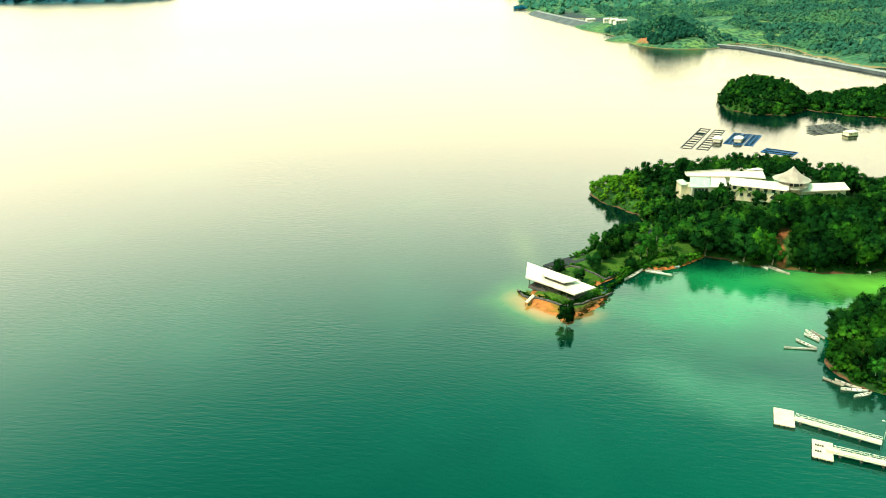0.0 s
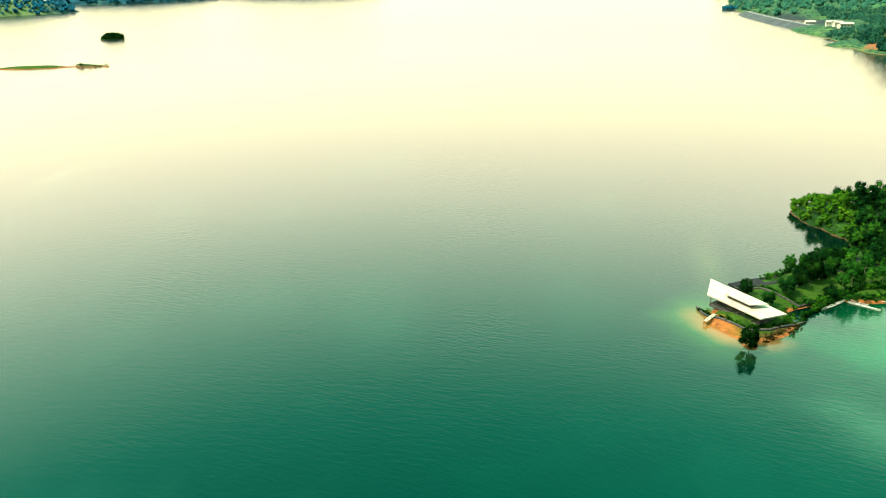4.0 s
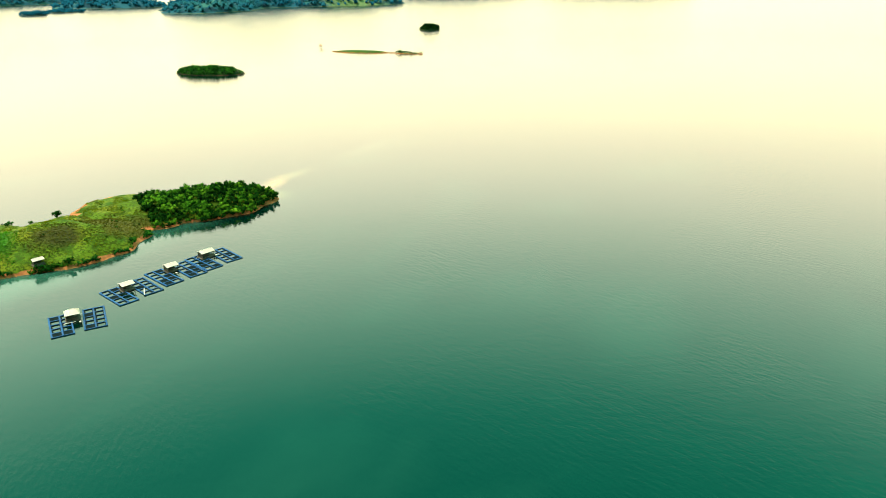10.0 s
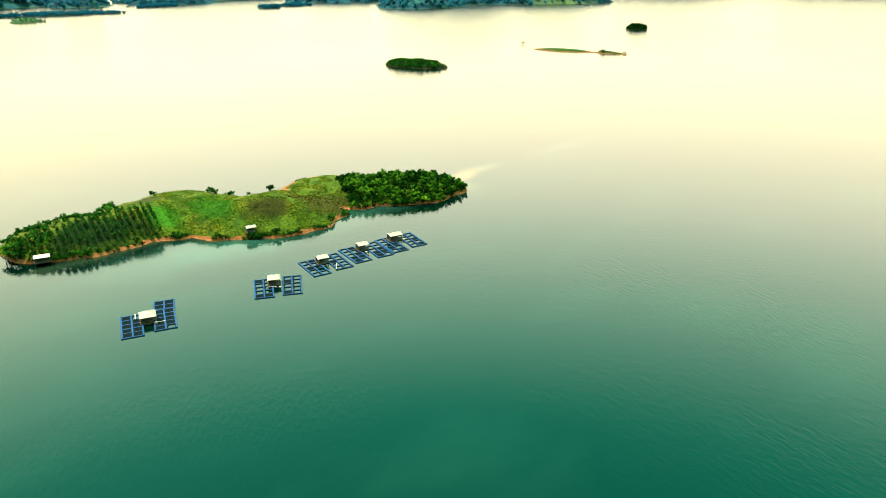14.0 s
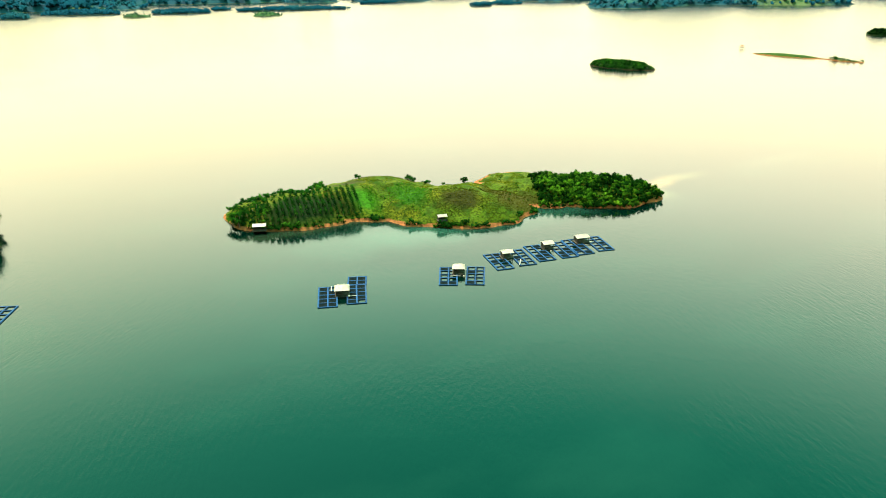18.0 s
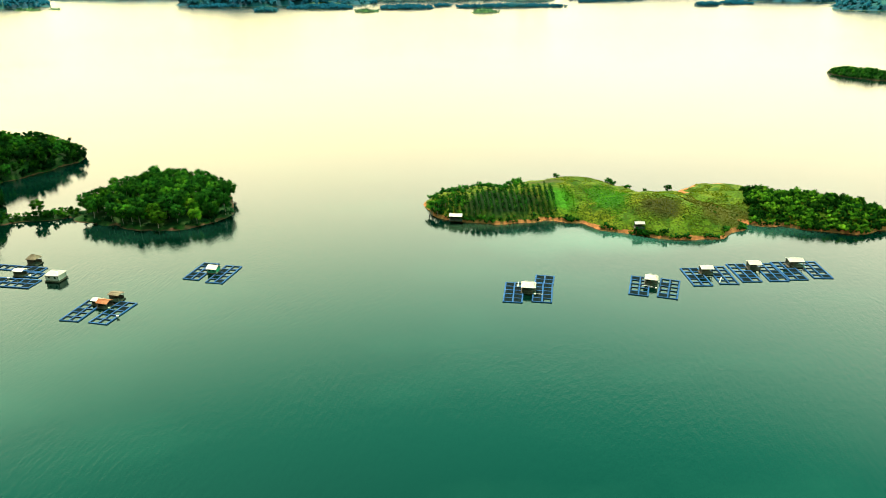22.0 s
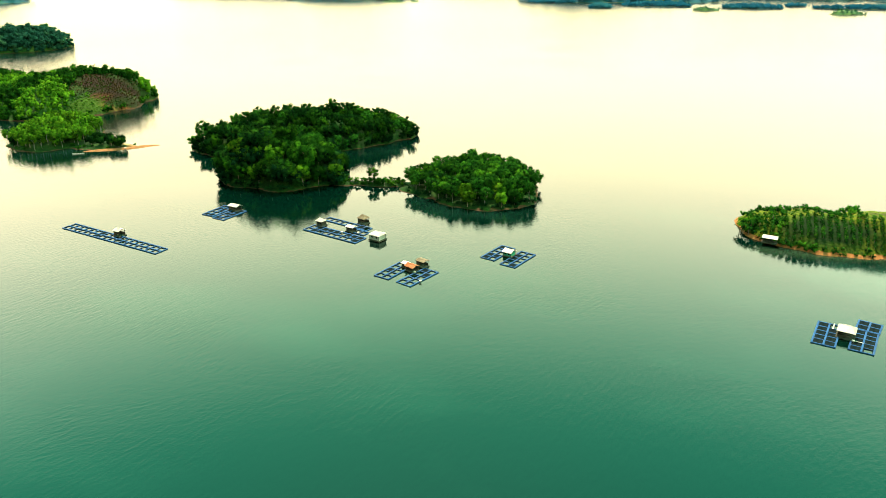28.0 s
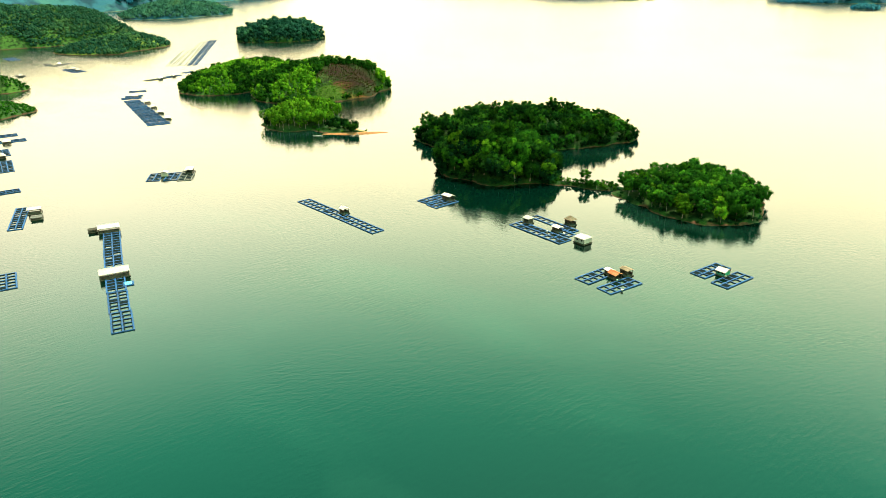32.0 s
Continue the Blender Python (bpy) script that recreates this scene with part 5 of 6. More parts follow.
# loose gear on the rafts: planks laid across, tubs and a moored punt
for x, y, turn, long in ((-258.6, 45.4, 168, 5.0), (-249.0, 51.6, 78, 4.0), (-257.4, 101.8, 68, 3.6), (-253.0, 97.0, 68, 4.2), (-270.2, 170.0, 20, 4.6), (-256.2, 128.6, 150, 6.5)):
    gang = thing("gang_plank", pose(x, y, 0.46, 0, 0, turn), "weathered plank laid across the cage floats", "plank", "raft planks")
    part("board", boxed(-long / 2, long / 2, -0.22, -0.02, 0, 0.07, bevel=0.015), pale_wood, gang)
    part("board", boxed(-long / 2 + 0.2, long / 2, 0.02, 0.22, 0, 0.07, bevel=0.015), pale_wood, gang)
for x, y, r in ((-248.6, 50.4, 0.45), (-250.2, 99.6, 0.4), (-265.6, 169.6, 0.5), (-262.0, 147.0, 0.4), (-249.0, -113.4, 0.45), (-241.6, -107.6, 0.5), (-280.2, -80.2, 0.4), (-283.2, -158.6, 0.5), (-281.0, -166.4, 0.45)):
    tub = thing("tub", pose(x, y, 0.42), "pale plastic feed tub standing on the cage floats", "tub", "feed tubs")
    part("body", tube([(0, 0, 0), (0, 0, 0.55)], [r * 0.85, r], 9), roof_sheet, tub)
    part("rim", tube([(0, 0, 0.5), (0, 0, 0.58)], [r * 1.08, r * 1.08], 9), white_paint, tub)
# rafts off the wooded islands
for row in ((-283.6, -87.5, 165, 17.4, 6.8, 5, 2, 0.3), (-279.4, -77.0, 165, 17.8, 7.1, 5, 2, 0.3), (-248.6, -122.9, 167, 17.0, 7.2, 5, 2, 0.2), (-245.9, -110.7, 163, 17.8, 7.2, 5, 2, 0.3),
            (-288.0, -245.2, 174, 16.4, 7.1, 5, 2, 0.3), (-285.2, -235.8, 171, 16.4, 7.4, 5, 2, 0.4), (-236.1, -266.6, 81, 69.4, 6.9, 18, 2, 0.1),
            (-279.0, -169.6, 77, 33.8, 7.8, 9, 2, 0.3), (-293.8, -170.4, 76, 28.9, 4.4, 8, 1, 0.3), (-285.6, -160.0, 76, 11.0, 4.2, 3, 1, 0.4)):
    cage_raft(*row)
float_hut(-282.6, -82.0, 75, 4.4, 4.4, 1.9, 1.1, 4, "keeper's hut with green boards and a pale roof", wall_mat=green_wall)
float_hut(-251.6, -115.8, 70, 4.8, 3.8, 2.0, 0.9, 3, "keeper's hut with a rusty patched roof", roof_mat=rust_sheet)
float_hut(-257.6, -113.6, 70, 4.6, 3.4, 2.6, 0.4, 2, "open shelter of weathered poles and planks", roof_mat=thatch)
float_hut(-254.0, -119.6, 70, 3.2, 2.6, 1.8, 0.5, 2, "small lean-to with a white sheet roof")
float_hut(-240.2, -266.4, 81, 4.2, 3.8, 2.6, 0.9, 3, "small keeper's hut with a pale roof on a long raft")
float_hut(-292.2, -237.6, 80, 6.6, 4.0, 2.5, 0.8, 3, "keeper's hut with a long pale roof")
float_hut(-287.4, -181.6, 77, 4.0, 3.6, 2.6, 1.1, 4, "white-roofed keeper's hut on the raft", hip=1.0)
float_hut(-285.4, -163.6, 77, 4.4, 3.0, 2.3, 0.6, 3, "low keeper's hut with a pale roof")
float_hut(-298.0, -163.4, 77, 4.6, 4.2, 2.8, 1.6, 2, "thatched open hut of poles", roof_mat=thatch, hip=1.5)
float_hut(-279.6, -146.2, 77, 6.4, 5.8, 2.6, 1.3, 4, "floating house with a pale hipped roof", hip=1.8, z=0.7, name="floating_house", wall_mat=pale_wood)
# rafts of the far cove
for row in ((-103.6, -240.1, -115, 17.2, 7.3, 5, 2, 0.2), (-111.2, -257.3, -115, 19.6, 7.2, 6, 2, 0.3), (-119.6, -275.9, -115, 19.4, 7.2, 6, 2, 0.6), (-129.7, -297.3, -116, 17.7, 7.2, 5, 2, 0.6),
            (-141.6, -322.0, -116, 36.0, 7.3, 10, 2, 0.7), (-215.3, -412.1, -129, 17.3, 7.6, 5, 2, 0.2), (-223.3, -405.0, -132, 17.2, 7.5, 5, 2, 0.2),
            (-128.8, -395.7, -117, 38.0, 6.4, 10, 2, 0.5), (-91.5, -313.1, -110, 18.0, 7.2, 5, 2, 0.2)):
    cage_raft(*row)
cage_raft(-229.6, -399.4, -130, 22.0, 7.8, 6, 2, 0.6, old_wood, "grey timber fish cage raft with dark nets")
float_hut(-122.6, -282.4, -22, 12.5, 4.8, 2.4, 1.7, 2, "long pale-roofed shelter across the cage raft")
float_hut(-148.6, -338.6, -26, 10.5, 4.6, 2.4, 1.4, 3, "long pale-roofed hut at the end of the raft")
float_hut(-143.4, -344.6, -26, 4.0, 3.0, 1.2, 0.3, 3, "low plank shed beside the raft", roof_mat=plank)
float_hut(-220.4, -409.4, 50, 3.6, 4.4, 2.6, 0.8, 4, "white-walled keeper's hut between the rafts", wall_mat=roof_sheet)
float_hut(-235.0, -404.6, 50, 8.8, 4.6, 2.6, 0.5, 3, "keeper's shelter with a long white roof")
float_hut(-138.0, -398.6, -27, 6.6, 5.0, 2.6, 0.7, 3, "keeper's hut with a white roof beside the raft")
float_hut(-134.4, -387.6, -27, 5.0, 5.0, 1.1, 0.3, 2, "low timber store on floats", roof_mat=old_wood)
part("tarpaulin", boxed(-1.7, 1.7, -1.4, 1.4, 0.42, 0.50, bevel=0.03), tarp_blue, cage_raft(-122.4, -270.6, -115, 3.6, 3.6, 1, 1, 1.0, label="single blue cage frame under a blue tarpaulin"))

# close-set rafts of the far farm
for i in range(9):
    f = i / 8
    cage_raft(-349 + 43 * f, -688 + 122 * f, 158, 15.0 + 3 * f, 11.0, 5, 3, 0.25)
    if i % 2:
        float_hut(-349 + 43 * f - 10.5, -688 + 122 * f + 4.5, 158, 5.0, 4.6, 1.3, 1.6, 3, "pale-roofed hut at the end of a far raft", hip=1.4)
for row in ((-357.6, -706.0, 158, 19.0, 9.0, 6, 2, 0.8), (-366.0, -716.0, 158, 17.0, 7.0, 5, 2, 0.8), (-384.0, -742.0, 157, 17.0, 8.0, 5, 2, 0.8),
            (-426.8, -1184.5, 83, 40.0, 14.0, 9, 3, 1.0), (-422.0, -973.4, 84, 40.0, 16.0, 9, 3, 0.9), (-471.0, -817.8, -168, 22.0, 9.0, 6, 2, 0.9), (-503.0, -834.0, -168, 16.0, 8.0, 4, 2, 0.9),
            (-202.4, -620.3, 164, 24.0, 9.0, 6, 2, 0.7), (-198.2, -596.0, 164, 26.0, 9.0, 6, 2, 0.7), (-180.0, -560.0, 74, 22.0, 12.0, 5, 3, 0.8), (-167.0, -517.0, 72, 33.0, 10.0, 8, 3, 0.9), (-142.0, -453.0, 165, 18.0, 7.0, 5, 2, 0.8)):
    cage_raft(*row)
for row in ((-427.8, -1062.9, 75, 24.0, 9.0, 6, 2, 0.7), (-442.0, -1050.0, -150, 34.0, 9.0, 8, 2, 0.7), (-358.0, -977.3, 78, 20.0, 9.0, 5, 2, 0.7), (-443.3, -809.8, -174, 26.0, 9.0, 6, 2, 0.6)):
    cage_raft(*row, frame_mat=old_wood, label="weathered grey timber fish cage raft")
for x, y, t in ((-424, -966, 84), (-428, -985, 84), (-439, -1054, 30), (-470, -814, 12), (-364, -710, 158), (-356, -971, 78), (-196, -590, 164), (-176, -545, 74), (-447, -806, 6), (-184, -610, 164)):
    float_hut(x, y, t, 5.5, 4.4, 1.4, 1.6, 3, "small pale-roofed hut on a far raft", hip=1.4)
# the long striped farm: six lanes, four of grey timber and two blue
for k in range(6):
    off = (k - 2.5) * 7.2
    c, s = math.cos(radians(52)), math.sin(radians(52))
    far, near = (365, -10) if k > 2 else (340, -10)
    if k < 2:
        far = 190
    mid, long = (far + near) / 2, far - near
    cx, cy = -541 - mid * c + off * s * -1, -911 - mid * s + off * c
    cage_raft(cx, cy, 52, long, 5.8, int(long / 13), 2, 0.8 if k >= 4 else 0.0, blue_pipe if k >= 4 else pale_wood,
              label="long lane of blue cages of a large fish farm" if k >= 4 else "long grey lane of a large fish farm")

# rafts behind the peninsula
cage_raft(188.4, 512.4, 60, 70.0, 7.2, 9, 1, 0.1, old_wood, "open grey timber raft with few nets")
cage_raft(197.8, 507.2, 60, 68.0, 7.4, 9, 1, 0.1, old_wood, "open grey timber raft with few nets")
for row in ((214.4, 509.0, 58, 38.0, 5.4, 9, 2, 1.0), (220.2, 505.4, 58, 38.0, 5.4, 9, 2, 1.0), (226.0, 501.8, 58, 36.0, 5.4, 9, 2, 1.0), (227.0, 464.0, -40, 20.0, 5.0, 5, 1, 1.0), (231.4, 469.0, -40, 20.0, 4.4, 5, 1, 0.6)):
    cage_raft(*row)
float_hut(199.5, 499.6, 60, 9.5, 6.0, 2.6, 1.2, 4, "white-roofed keeper's house on the raft", wall_mat=roof_sheet, hip=1.5)
float_hut(214.0, 498.6, 60, 9.5, 5.6, 2.6, 1.2, 4, "white-roofed keeper's house on the raft", wall_mat=roof_sheet, hip=1.5)
for i in range(4):
    cage_raft(300 + i * 7.6 * 0.29 - 7, 524 + i * 7.4, -73 + 90, 36.0 - i * 3, 6.6, 8, 2, 0.9, old_wood, "dark timber cage raft lying low in the water")
float_hut(301.6, 511.4, 15, 9.0, 6.5, 2.8, 1.2, 4, "yellow-walled floating house with a white roof", hip=1.6, name="floating_house", wall_mat=plain("cream_board", (0.65, 0.55, 0.32), (0.55, 0.46, 0.28), 0.5, 0.8))

# ---- the point: pavilion, lawn, jetties, boats ----
deck_board = plain("pale_deck_boards", (0.36, 0.32, 0.23), (0.28, 0.25, 0.18), 0.5, 0.8, bump=0.2)
dark_timber = plain("dark_timber", (0.035, 0.030, 0.026), (0.07, 0.06, 0.05), 0.7, 0.7, bump=0.2)
stone_wall = plain("dark_stone", (0.03, 0.03, 0.028), (0.07, 0.065, 0.055), 0.8, 0.9, bump=0.5)
asphalt = plain("asphalt", (0.008, 0.009, 0.011), (0.018, 0.019, 0.022), 0.4, 0.95, bump=0.2)
cream_wall = plain("cream_plaster", (0.42, 0.36, 0.23), (0.34, 0.29, 0.18), 0.3, 0.85, bump=0.1)
green_sheet = plain("grey_green_sheet", (0.16, 0.22, 0.16), (0.22, 0.28, 0.21), 0.4, 0.6)
court_paving = plain("court_paving", (0.13, 0.13, 0.105), (0.18, 0.175, 0.14), 0.4, 0.9, bump=0.1)
boat_pale = plain("weathered_boat_hull", (0.40, 0.38, 0.32), (0.26, 0.25, 0.21), 0.6, 0.7, bump=0.2, by_object=0.25)
boat_dark = plain("dark_boat_hull", (0.16, 0.14, 0.11), (0.28, 0.25, 0.20), 0.6, 0.8, bump=0.2, by_object=0.2)
boat_blue = plain("pale_blue_boat_hull", (0.40, 0.56, 0.62), (0.52, 0.64, 0.66), 0.6, 0.7, bump=0.2)
glass_dark, gn, gl, gb = material("dark_window_glass", 0.08)
gb.inputs["Base Color"].default_value = (0.02, 0.03, 0.03, 1)


def slab(corners, thick):
    """A flat or tilted plate from its corners."""
    bm = bmesh.new()
    top = [bm.verts.new(c) for c in corners]
    low = [bm.verts.new(Vector(c) - Vector((0, 0, thick))) for c in corners]
    bm.faces.new(top)
    bm.faces.new(low[::-1])
    n = len(corners)
    for i in range(n):
        bm.faces.new((top[i], low[i], low[(i + 1) % n], top[(i + 1) % n]))
    bmesh.ops.recalc_face_normals(bm, faces=bm.faces)
    return bm


def bar(a, b, r, sides=6):
    return tube([a, b], [r, r], sides)


def pavilion():
    root = thing("pavilion", pose(44.4, 250.0, 0.2, 0, 0, -43), "open lakeside pavilion with a white prow-shaped roof", "pavilion")
    # its own x runs along the water front, y inland
    part("floor", boxed(-10.5, 10.5, -4.6, 5.0, 1.2, 2.3, bevel=0.05), stone_wall, root)
    part("main_roof", slab([(-11.2, -5.6, 6.0), (11.4, -5.6, 5.4), (14.4, 4.8, 5.6), (-19.3, 6.6, 6.4)], 0.45), roof_sheet, root, "white sheet roof with a raised prow")
    part("upper_roof", slab([(-5.8, -2.6, 7.6), (4.8, -2.8, 7.3), (8.2, 3.2, 7.3), (-8.8, 3.6, 7.7)], 0.3), roof_sheet, root, "raised clerestory roof of white sheet")
    part("clerestory", boxed(-5.0, 4.6, -1.6, 2.6, 5.9, 7.2), dark_timber, root)
    for i in range(8):
        for y in (-4.4, 4.6):
            part("post", bar((-10.2 + i * 2.9, y, 2.3), (-10.2 + i * 2.9, y, 5.3), 0.16), dark_timber, root)
    # dark wall set forward to stand for the shaded interior under the roof
    part("inner_shade_wall", boxed(-9.6, 9.8, -1.2, -1.0, 2.3, 5.3), dark_timber, root)
    part("counter", boxed(-4.0, 3.0, -3.0, -2.2, 2.3, 3.3, bevel=0.04), plank, root)
    for z in (2.75, 3.25):
        part("rail", bar((-10.3, -4.45, z), (10.3, -4.45, z), 0.06), dark_timber, root)
    for i in range(22):
        part("baluster", bar((-10.2 + i * 0.97, -4.45, 2.3), (-10.2 + i * 0.97, -4.45, 3.25), 0.04, 4), dark_timber, root)
    for i in range(4):
        part("step", boxed(-3.5, -1.5, -5.0 - 0.45 * i, -4.6 - 0.45 * i, 1.0, 2.1 - 0.28 * i), plank, root)
    return root


pavilion()


def ribbon(points, width, ground, lift=0.08, thick=0.25, name="path", mat=None, label="", category="path", kind="structure"):
    """A path or low wall laid along points on the ground."""
    verts, faces = [], []
    pts = [Vector((*p, 0)) for p in points]
    fine = []
    for a, b in zip(pts, pts[1:]):
        n = max(1, int((b - a).length / 2))
        fine += [a.lerp(b, i / n) for i in range(n)]
    fine.append(pts[-1])
    for i, p in enumerate(fine):
        d = fine[min(i + 1, len(fine) - 1)] - fine[max(i - 1, 0)]
        side = Vector((-d.y, d.x, 0)).normalized() * width / 2
        for q in (p - side, p + side):
            verts.append((q.x, q.y, max(0.2, ground(q.x, q.y)) + lift))
        verts.append((p.x - side.x, p.y - side.y, verts[-2][2] - thick))
        verts.append((p.x + side.x, p.y + side.y, verts[-2][2] - thick))
    for i in range(len(fine) - 1):
        a, b = 4 * i, 4 * i + 4
        faces += [(a, b, b + 1, a + 1), (a, a + 2, b + 2, b), (a + 1, b + 1, b + 3, a + 3)]
    faces += [(0, 1, 3, 2), (len(verts) - 4, len(verts) - 2, len(verts) - 1, len(verts) - 3)]
    return tagged(new(name, mesh_of(name, verts, faces, mat)), label, category, kind=kind)


def both(x, y):
    return max(PEN_TIP.height(x, y), PEN.height(x, y), HEAD.height(x, y))


ribbon([(46, 275), (54, 281), (65, 286.5), (77, 292), (90, 300), (108, 307)], 10.0, both, 0.12, 0.5, "drive", asphalt, "dark asphalt drive along the point", "road")
ribbon([(29.5, 254), (31, 249), (38, 242), (45, 236), (52, 238), (58, 243), (66, 250)], 0.7, both, 0.55, 1.0, "retaining_wall", stone_wall, "low dark stone wall round the lawn", "wall")
ribbon([(45, 275), (54, 273), (60, 266), (66, 262), (74, 268)], 0.6, both, 0.6, 1.0, "garden_wall", stone_wall, "low dark garden wall", "wall")
walk_root = thing("footbridge", pose(34.5, 246, 0, 0, 0, -120), "short plank walkway down to the water", "walkway")
part("deck", boxed(-1, 6.5, -0.7, 0.7, 1.5, 1.65), deck_board, walk_root)
for sx in (0.0, 3.0, 6.0):
    for sy in (-0.6, 0.6):
        part("pile", bar((sx, sy, -0.5), (sx, sy, 2.3), 0.07), plank, walk_root)


def jetty(x, y, turn, wide, deep, gang, label, marks=False, skew=0.0):
    """A floating landing stage with a railed gangway to the shore, along its own x axis."""
    root = thing("jetty", pose(x, y, 0, 0, 0, turn), label, "jetty", "jetties")
    stage = part("stage", boxed(-wide, 0, -deep / 2, deep / 2, 0.35, 0.75, bevel=0.05), deck_board, root)
    stage.rotation_euler = (0, 0, radians(skew))
    for k in range(4):
        part("pontoon", boxed(-wide + 0.2 + k * wide / 4, -wide + (k + 1) * wide / 4 - 0.1, -deep / 2 + 0.15, deep / 2 - 0.15, -0.3, 0.34, bevel=0.08), dark_timber, root).rotation_euler = (0, 0, radians(skew))
    if marks:
        for i in range(7):
            part("stool", boxed(-wide + 0.7 + (i % 4) * 0.55, -wide + 1.05 + (i % 4) * 0.55, deep * (0.14 if i < 4 else -0.2), deep * (0.14 if i < 4 else -0.2) + 0.35, 0.75, 1.15, bevel=0.03), dark_timber, root)
        part("shelter", boxed(-1.6, 1.2, -0.8, 0.9, 0.76, 1.5, bevel=0.05), deck_board, root)
    part("gangway", boxed(0.0, gang, -1.15, 1.15, 0.85, 1.05, bevel=0.02), deck_board, root)
    n = int(gang / 1.6)
    for s in (-1.1, 1.1):
        for z in (1.5, 2.05):
            part("rail", bar((0, s, z), (gang, s, z), 0.05), white_paint, root)
        for i in range(n + 1):
            part("rail_post", bar((i * gang / n, s, 1.0), (i * gang / n, s, 2.05), 0.06, 5), white_paint, root)
        for i in range(n):
            up = (1.05, 2.05) if i % 2 else (2.05, 1.05)
            part("brace", bar((i * gang / n, s, up[0]), ((i + 1) * gang / n, s, up[1]), 0.045, 4), white_paint, root)
    for i in range(1, n, 3):
        part("float_block", boxed(i * gang / n - 0.3, i * gang / n + 0.3, -1.0, 1.0, -0.3, 0.82, bevel=0.08), dark_timber, root)
    return root


jetty(97.8, 165.2, -33, 5.4, 8.3, 21.0, "pale floating landing stage with a railed gangway", skew=10)
jetty(101.0, 150.6, -26, 5.0, 8.0, 21.0, "white floating landing stage with stools and a railed gangway", True)
lamp = thing("lamp_post", pose(117.8, 156.4, 0.4), "pale green lamp post at the gangway's end", "lamp post")
part("pole", tube([(0, 0, -0.5), (0, 0, 5.2)], [0.12, 0.07], 8), green_sheet, lamp)
part("arm", bar((0, 0, 5.0), (-1.0, 0.4, 5.3), 0.05), green_sheet, lamp)
part("lamp_head", boxed(-1.4, -0.8, 0.2, 0.6, 5.2, 5.38, bevel=0.05), white_paint, lamp)


def boat(x0, y0, x1, y1, mat, wide=1.25, label="narrow wooden longboat moored at the bank", roofed=False):
    a, b = Vector((x0, y0, 0)), Vector((x1, y1, 0))
    long = (b - a).length
    root = thing("longboat", pose(*((a + b) / 2), 0, 0, math.degrees(math.atan2(b.y - a.y, b.x - a.x))), label, "boat", "moored boats")
    bm = bmesh.new()
    outer, inner = [], []
    for i in range(11):
        f = i / 10 * 2 - 1
        w = wide / 2 * max(0.05, 1 - abs(f) ** 2.6)
        rise = 0.45 + 0.45 * abs(f) ** 3
        x = f * long / 2
        outer.append([bm.verts.new(p) for p in ((x, -w, rise), (x, -w * 0.6, -0.15), (x, w * 0.6, -0.15), (x, w, rise))])
        inner.append([bm.verts.new(p) for p in ((x * 0.97, -w * 0.82, rise), (x * 0.97, -w * 0.5, 0.05), (x * 0.97, w * 0.5, 0.05), (x * 0.97, w * 0.82, rise))])
    for ra, rb, ia, ib in zip(outer, outer[1:], inner, inner[1:]):
        for k in range(3):
            bm.faces.new((ra[k], ra[k + 1], rb[k + 1], rb[k]))
            bm.faces.new((ia[k], ib[k], ib[k + 1], ia[k + 1]))
        bm.faces.new((ra[0], rb[0], ib[0], ia[0]))
        bm.faces.new((ra[3], ia[3], ib[3], rb[3]))
    bmesh.ops.recalc_face_normals(bm, faces=bm.faces)
    part("hull", bm, mat, root)
    for i in range(4):
        x = (-0.3 + 0.2 * i) * long
        part("thwart", boxed(x - 0.14, x + 0.14, -wide * 0.4, wide * 0.4, 0.36, 0.43), plank, root)
    if roofed:
        part("canopy", boxed(-long * 0.2, long * 0.2, -wide * 0.5, wide * 0.5, 1.25, 1.33, bevel=0.03), roof_sheet, root)
        for sx in (-0.18, 0.18):
            for sy in (-0.45, 0.45):
                part("canopy_post", bar((sx * long, sy * wide, 0.4), (sx * long, sy * wide, 1.26), 0.03, 5), plank, root)
    return root


for row in ((73.9, 262.0, 84.2, 272.4, boat_pale, 1.5), (84.8, 271.2, 94.6, 266.0, boat_pale, 1.5), (86.0, 272.6, 91.4, 269.4, boat_dark, 1.3), (87.4, 273.4, 100.4, 274.6, boat_blue, 1.1),
            (124.0, 277.6, 133.9, 281.0, boat_pale, 1.4), (126.0, 280.2, 133.0, 282.6, boat_dark, 1.3), (132.8, 280.4, 136.2, 270.4, boat_pale, 1.4), (136.2, 274.8, 141.0, 266.6, boat_dark, 1.5),
            (137.4, 274.6, 142.6, 264.8, boat_dark, 1.4), (106.1, 282.7, 111.0, 288.2, boat_pale, 1.3), (107.6, 282.0, 113.4, 287.6, boat_dark, 1.3), (169.0, 268.6, 176.3, 265.0, boat_pale, 1.2),
            (119.7, 210.8, 123.4, 204.4, boat_pale, 1.5), (113.3, 205.7, 123.5, 204.0, boat_pale, 0.8), (126.0, 217.0, 127.6, 210.4, boat_pale, 1.4), (124.4, 214.6, 127.0, 209.4, boat_pale, 1.3), (127.6, 216.6, 129.6, 211.0, boat_dark, 1.2),
            (119.7, 185.4, 124.8, 179.9, boat_dark, 1.2), (118.9, 180.6, 126.2, 178.8, boat_pale, 1.5), (120.5, 176.3, 126.6, 177.8, boat_pale, 1.3), (116.6, 186.6, 120.8, 182.2, boat_dark, 0.9)):
    boat(*row)
boat(-354, -423, -358, -416, boat_pale, 2.4, "small open boat off the low island")
boat(-377, -397, -380, -400.5, boat_pale, 1.6, "small white boat by the sand spit", True)
boat(-386, -394, -390, -397, boat_dark, 1.3, "small dark boat on the sand spit")
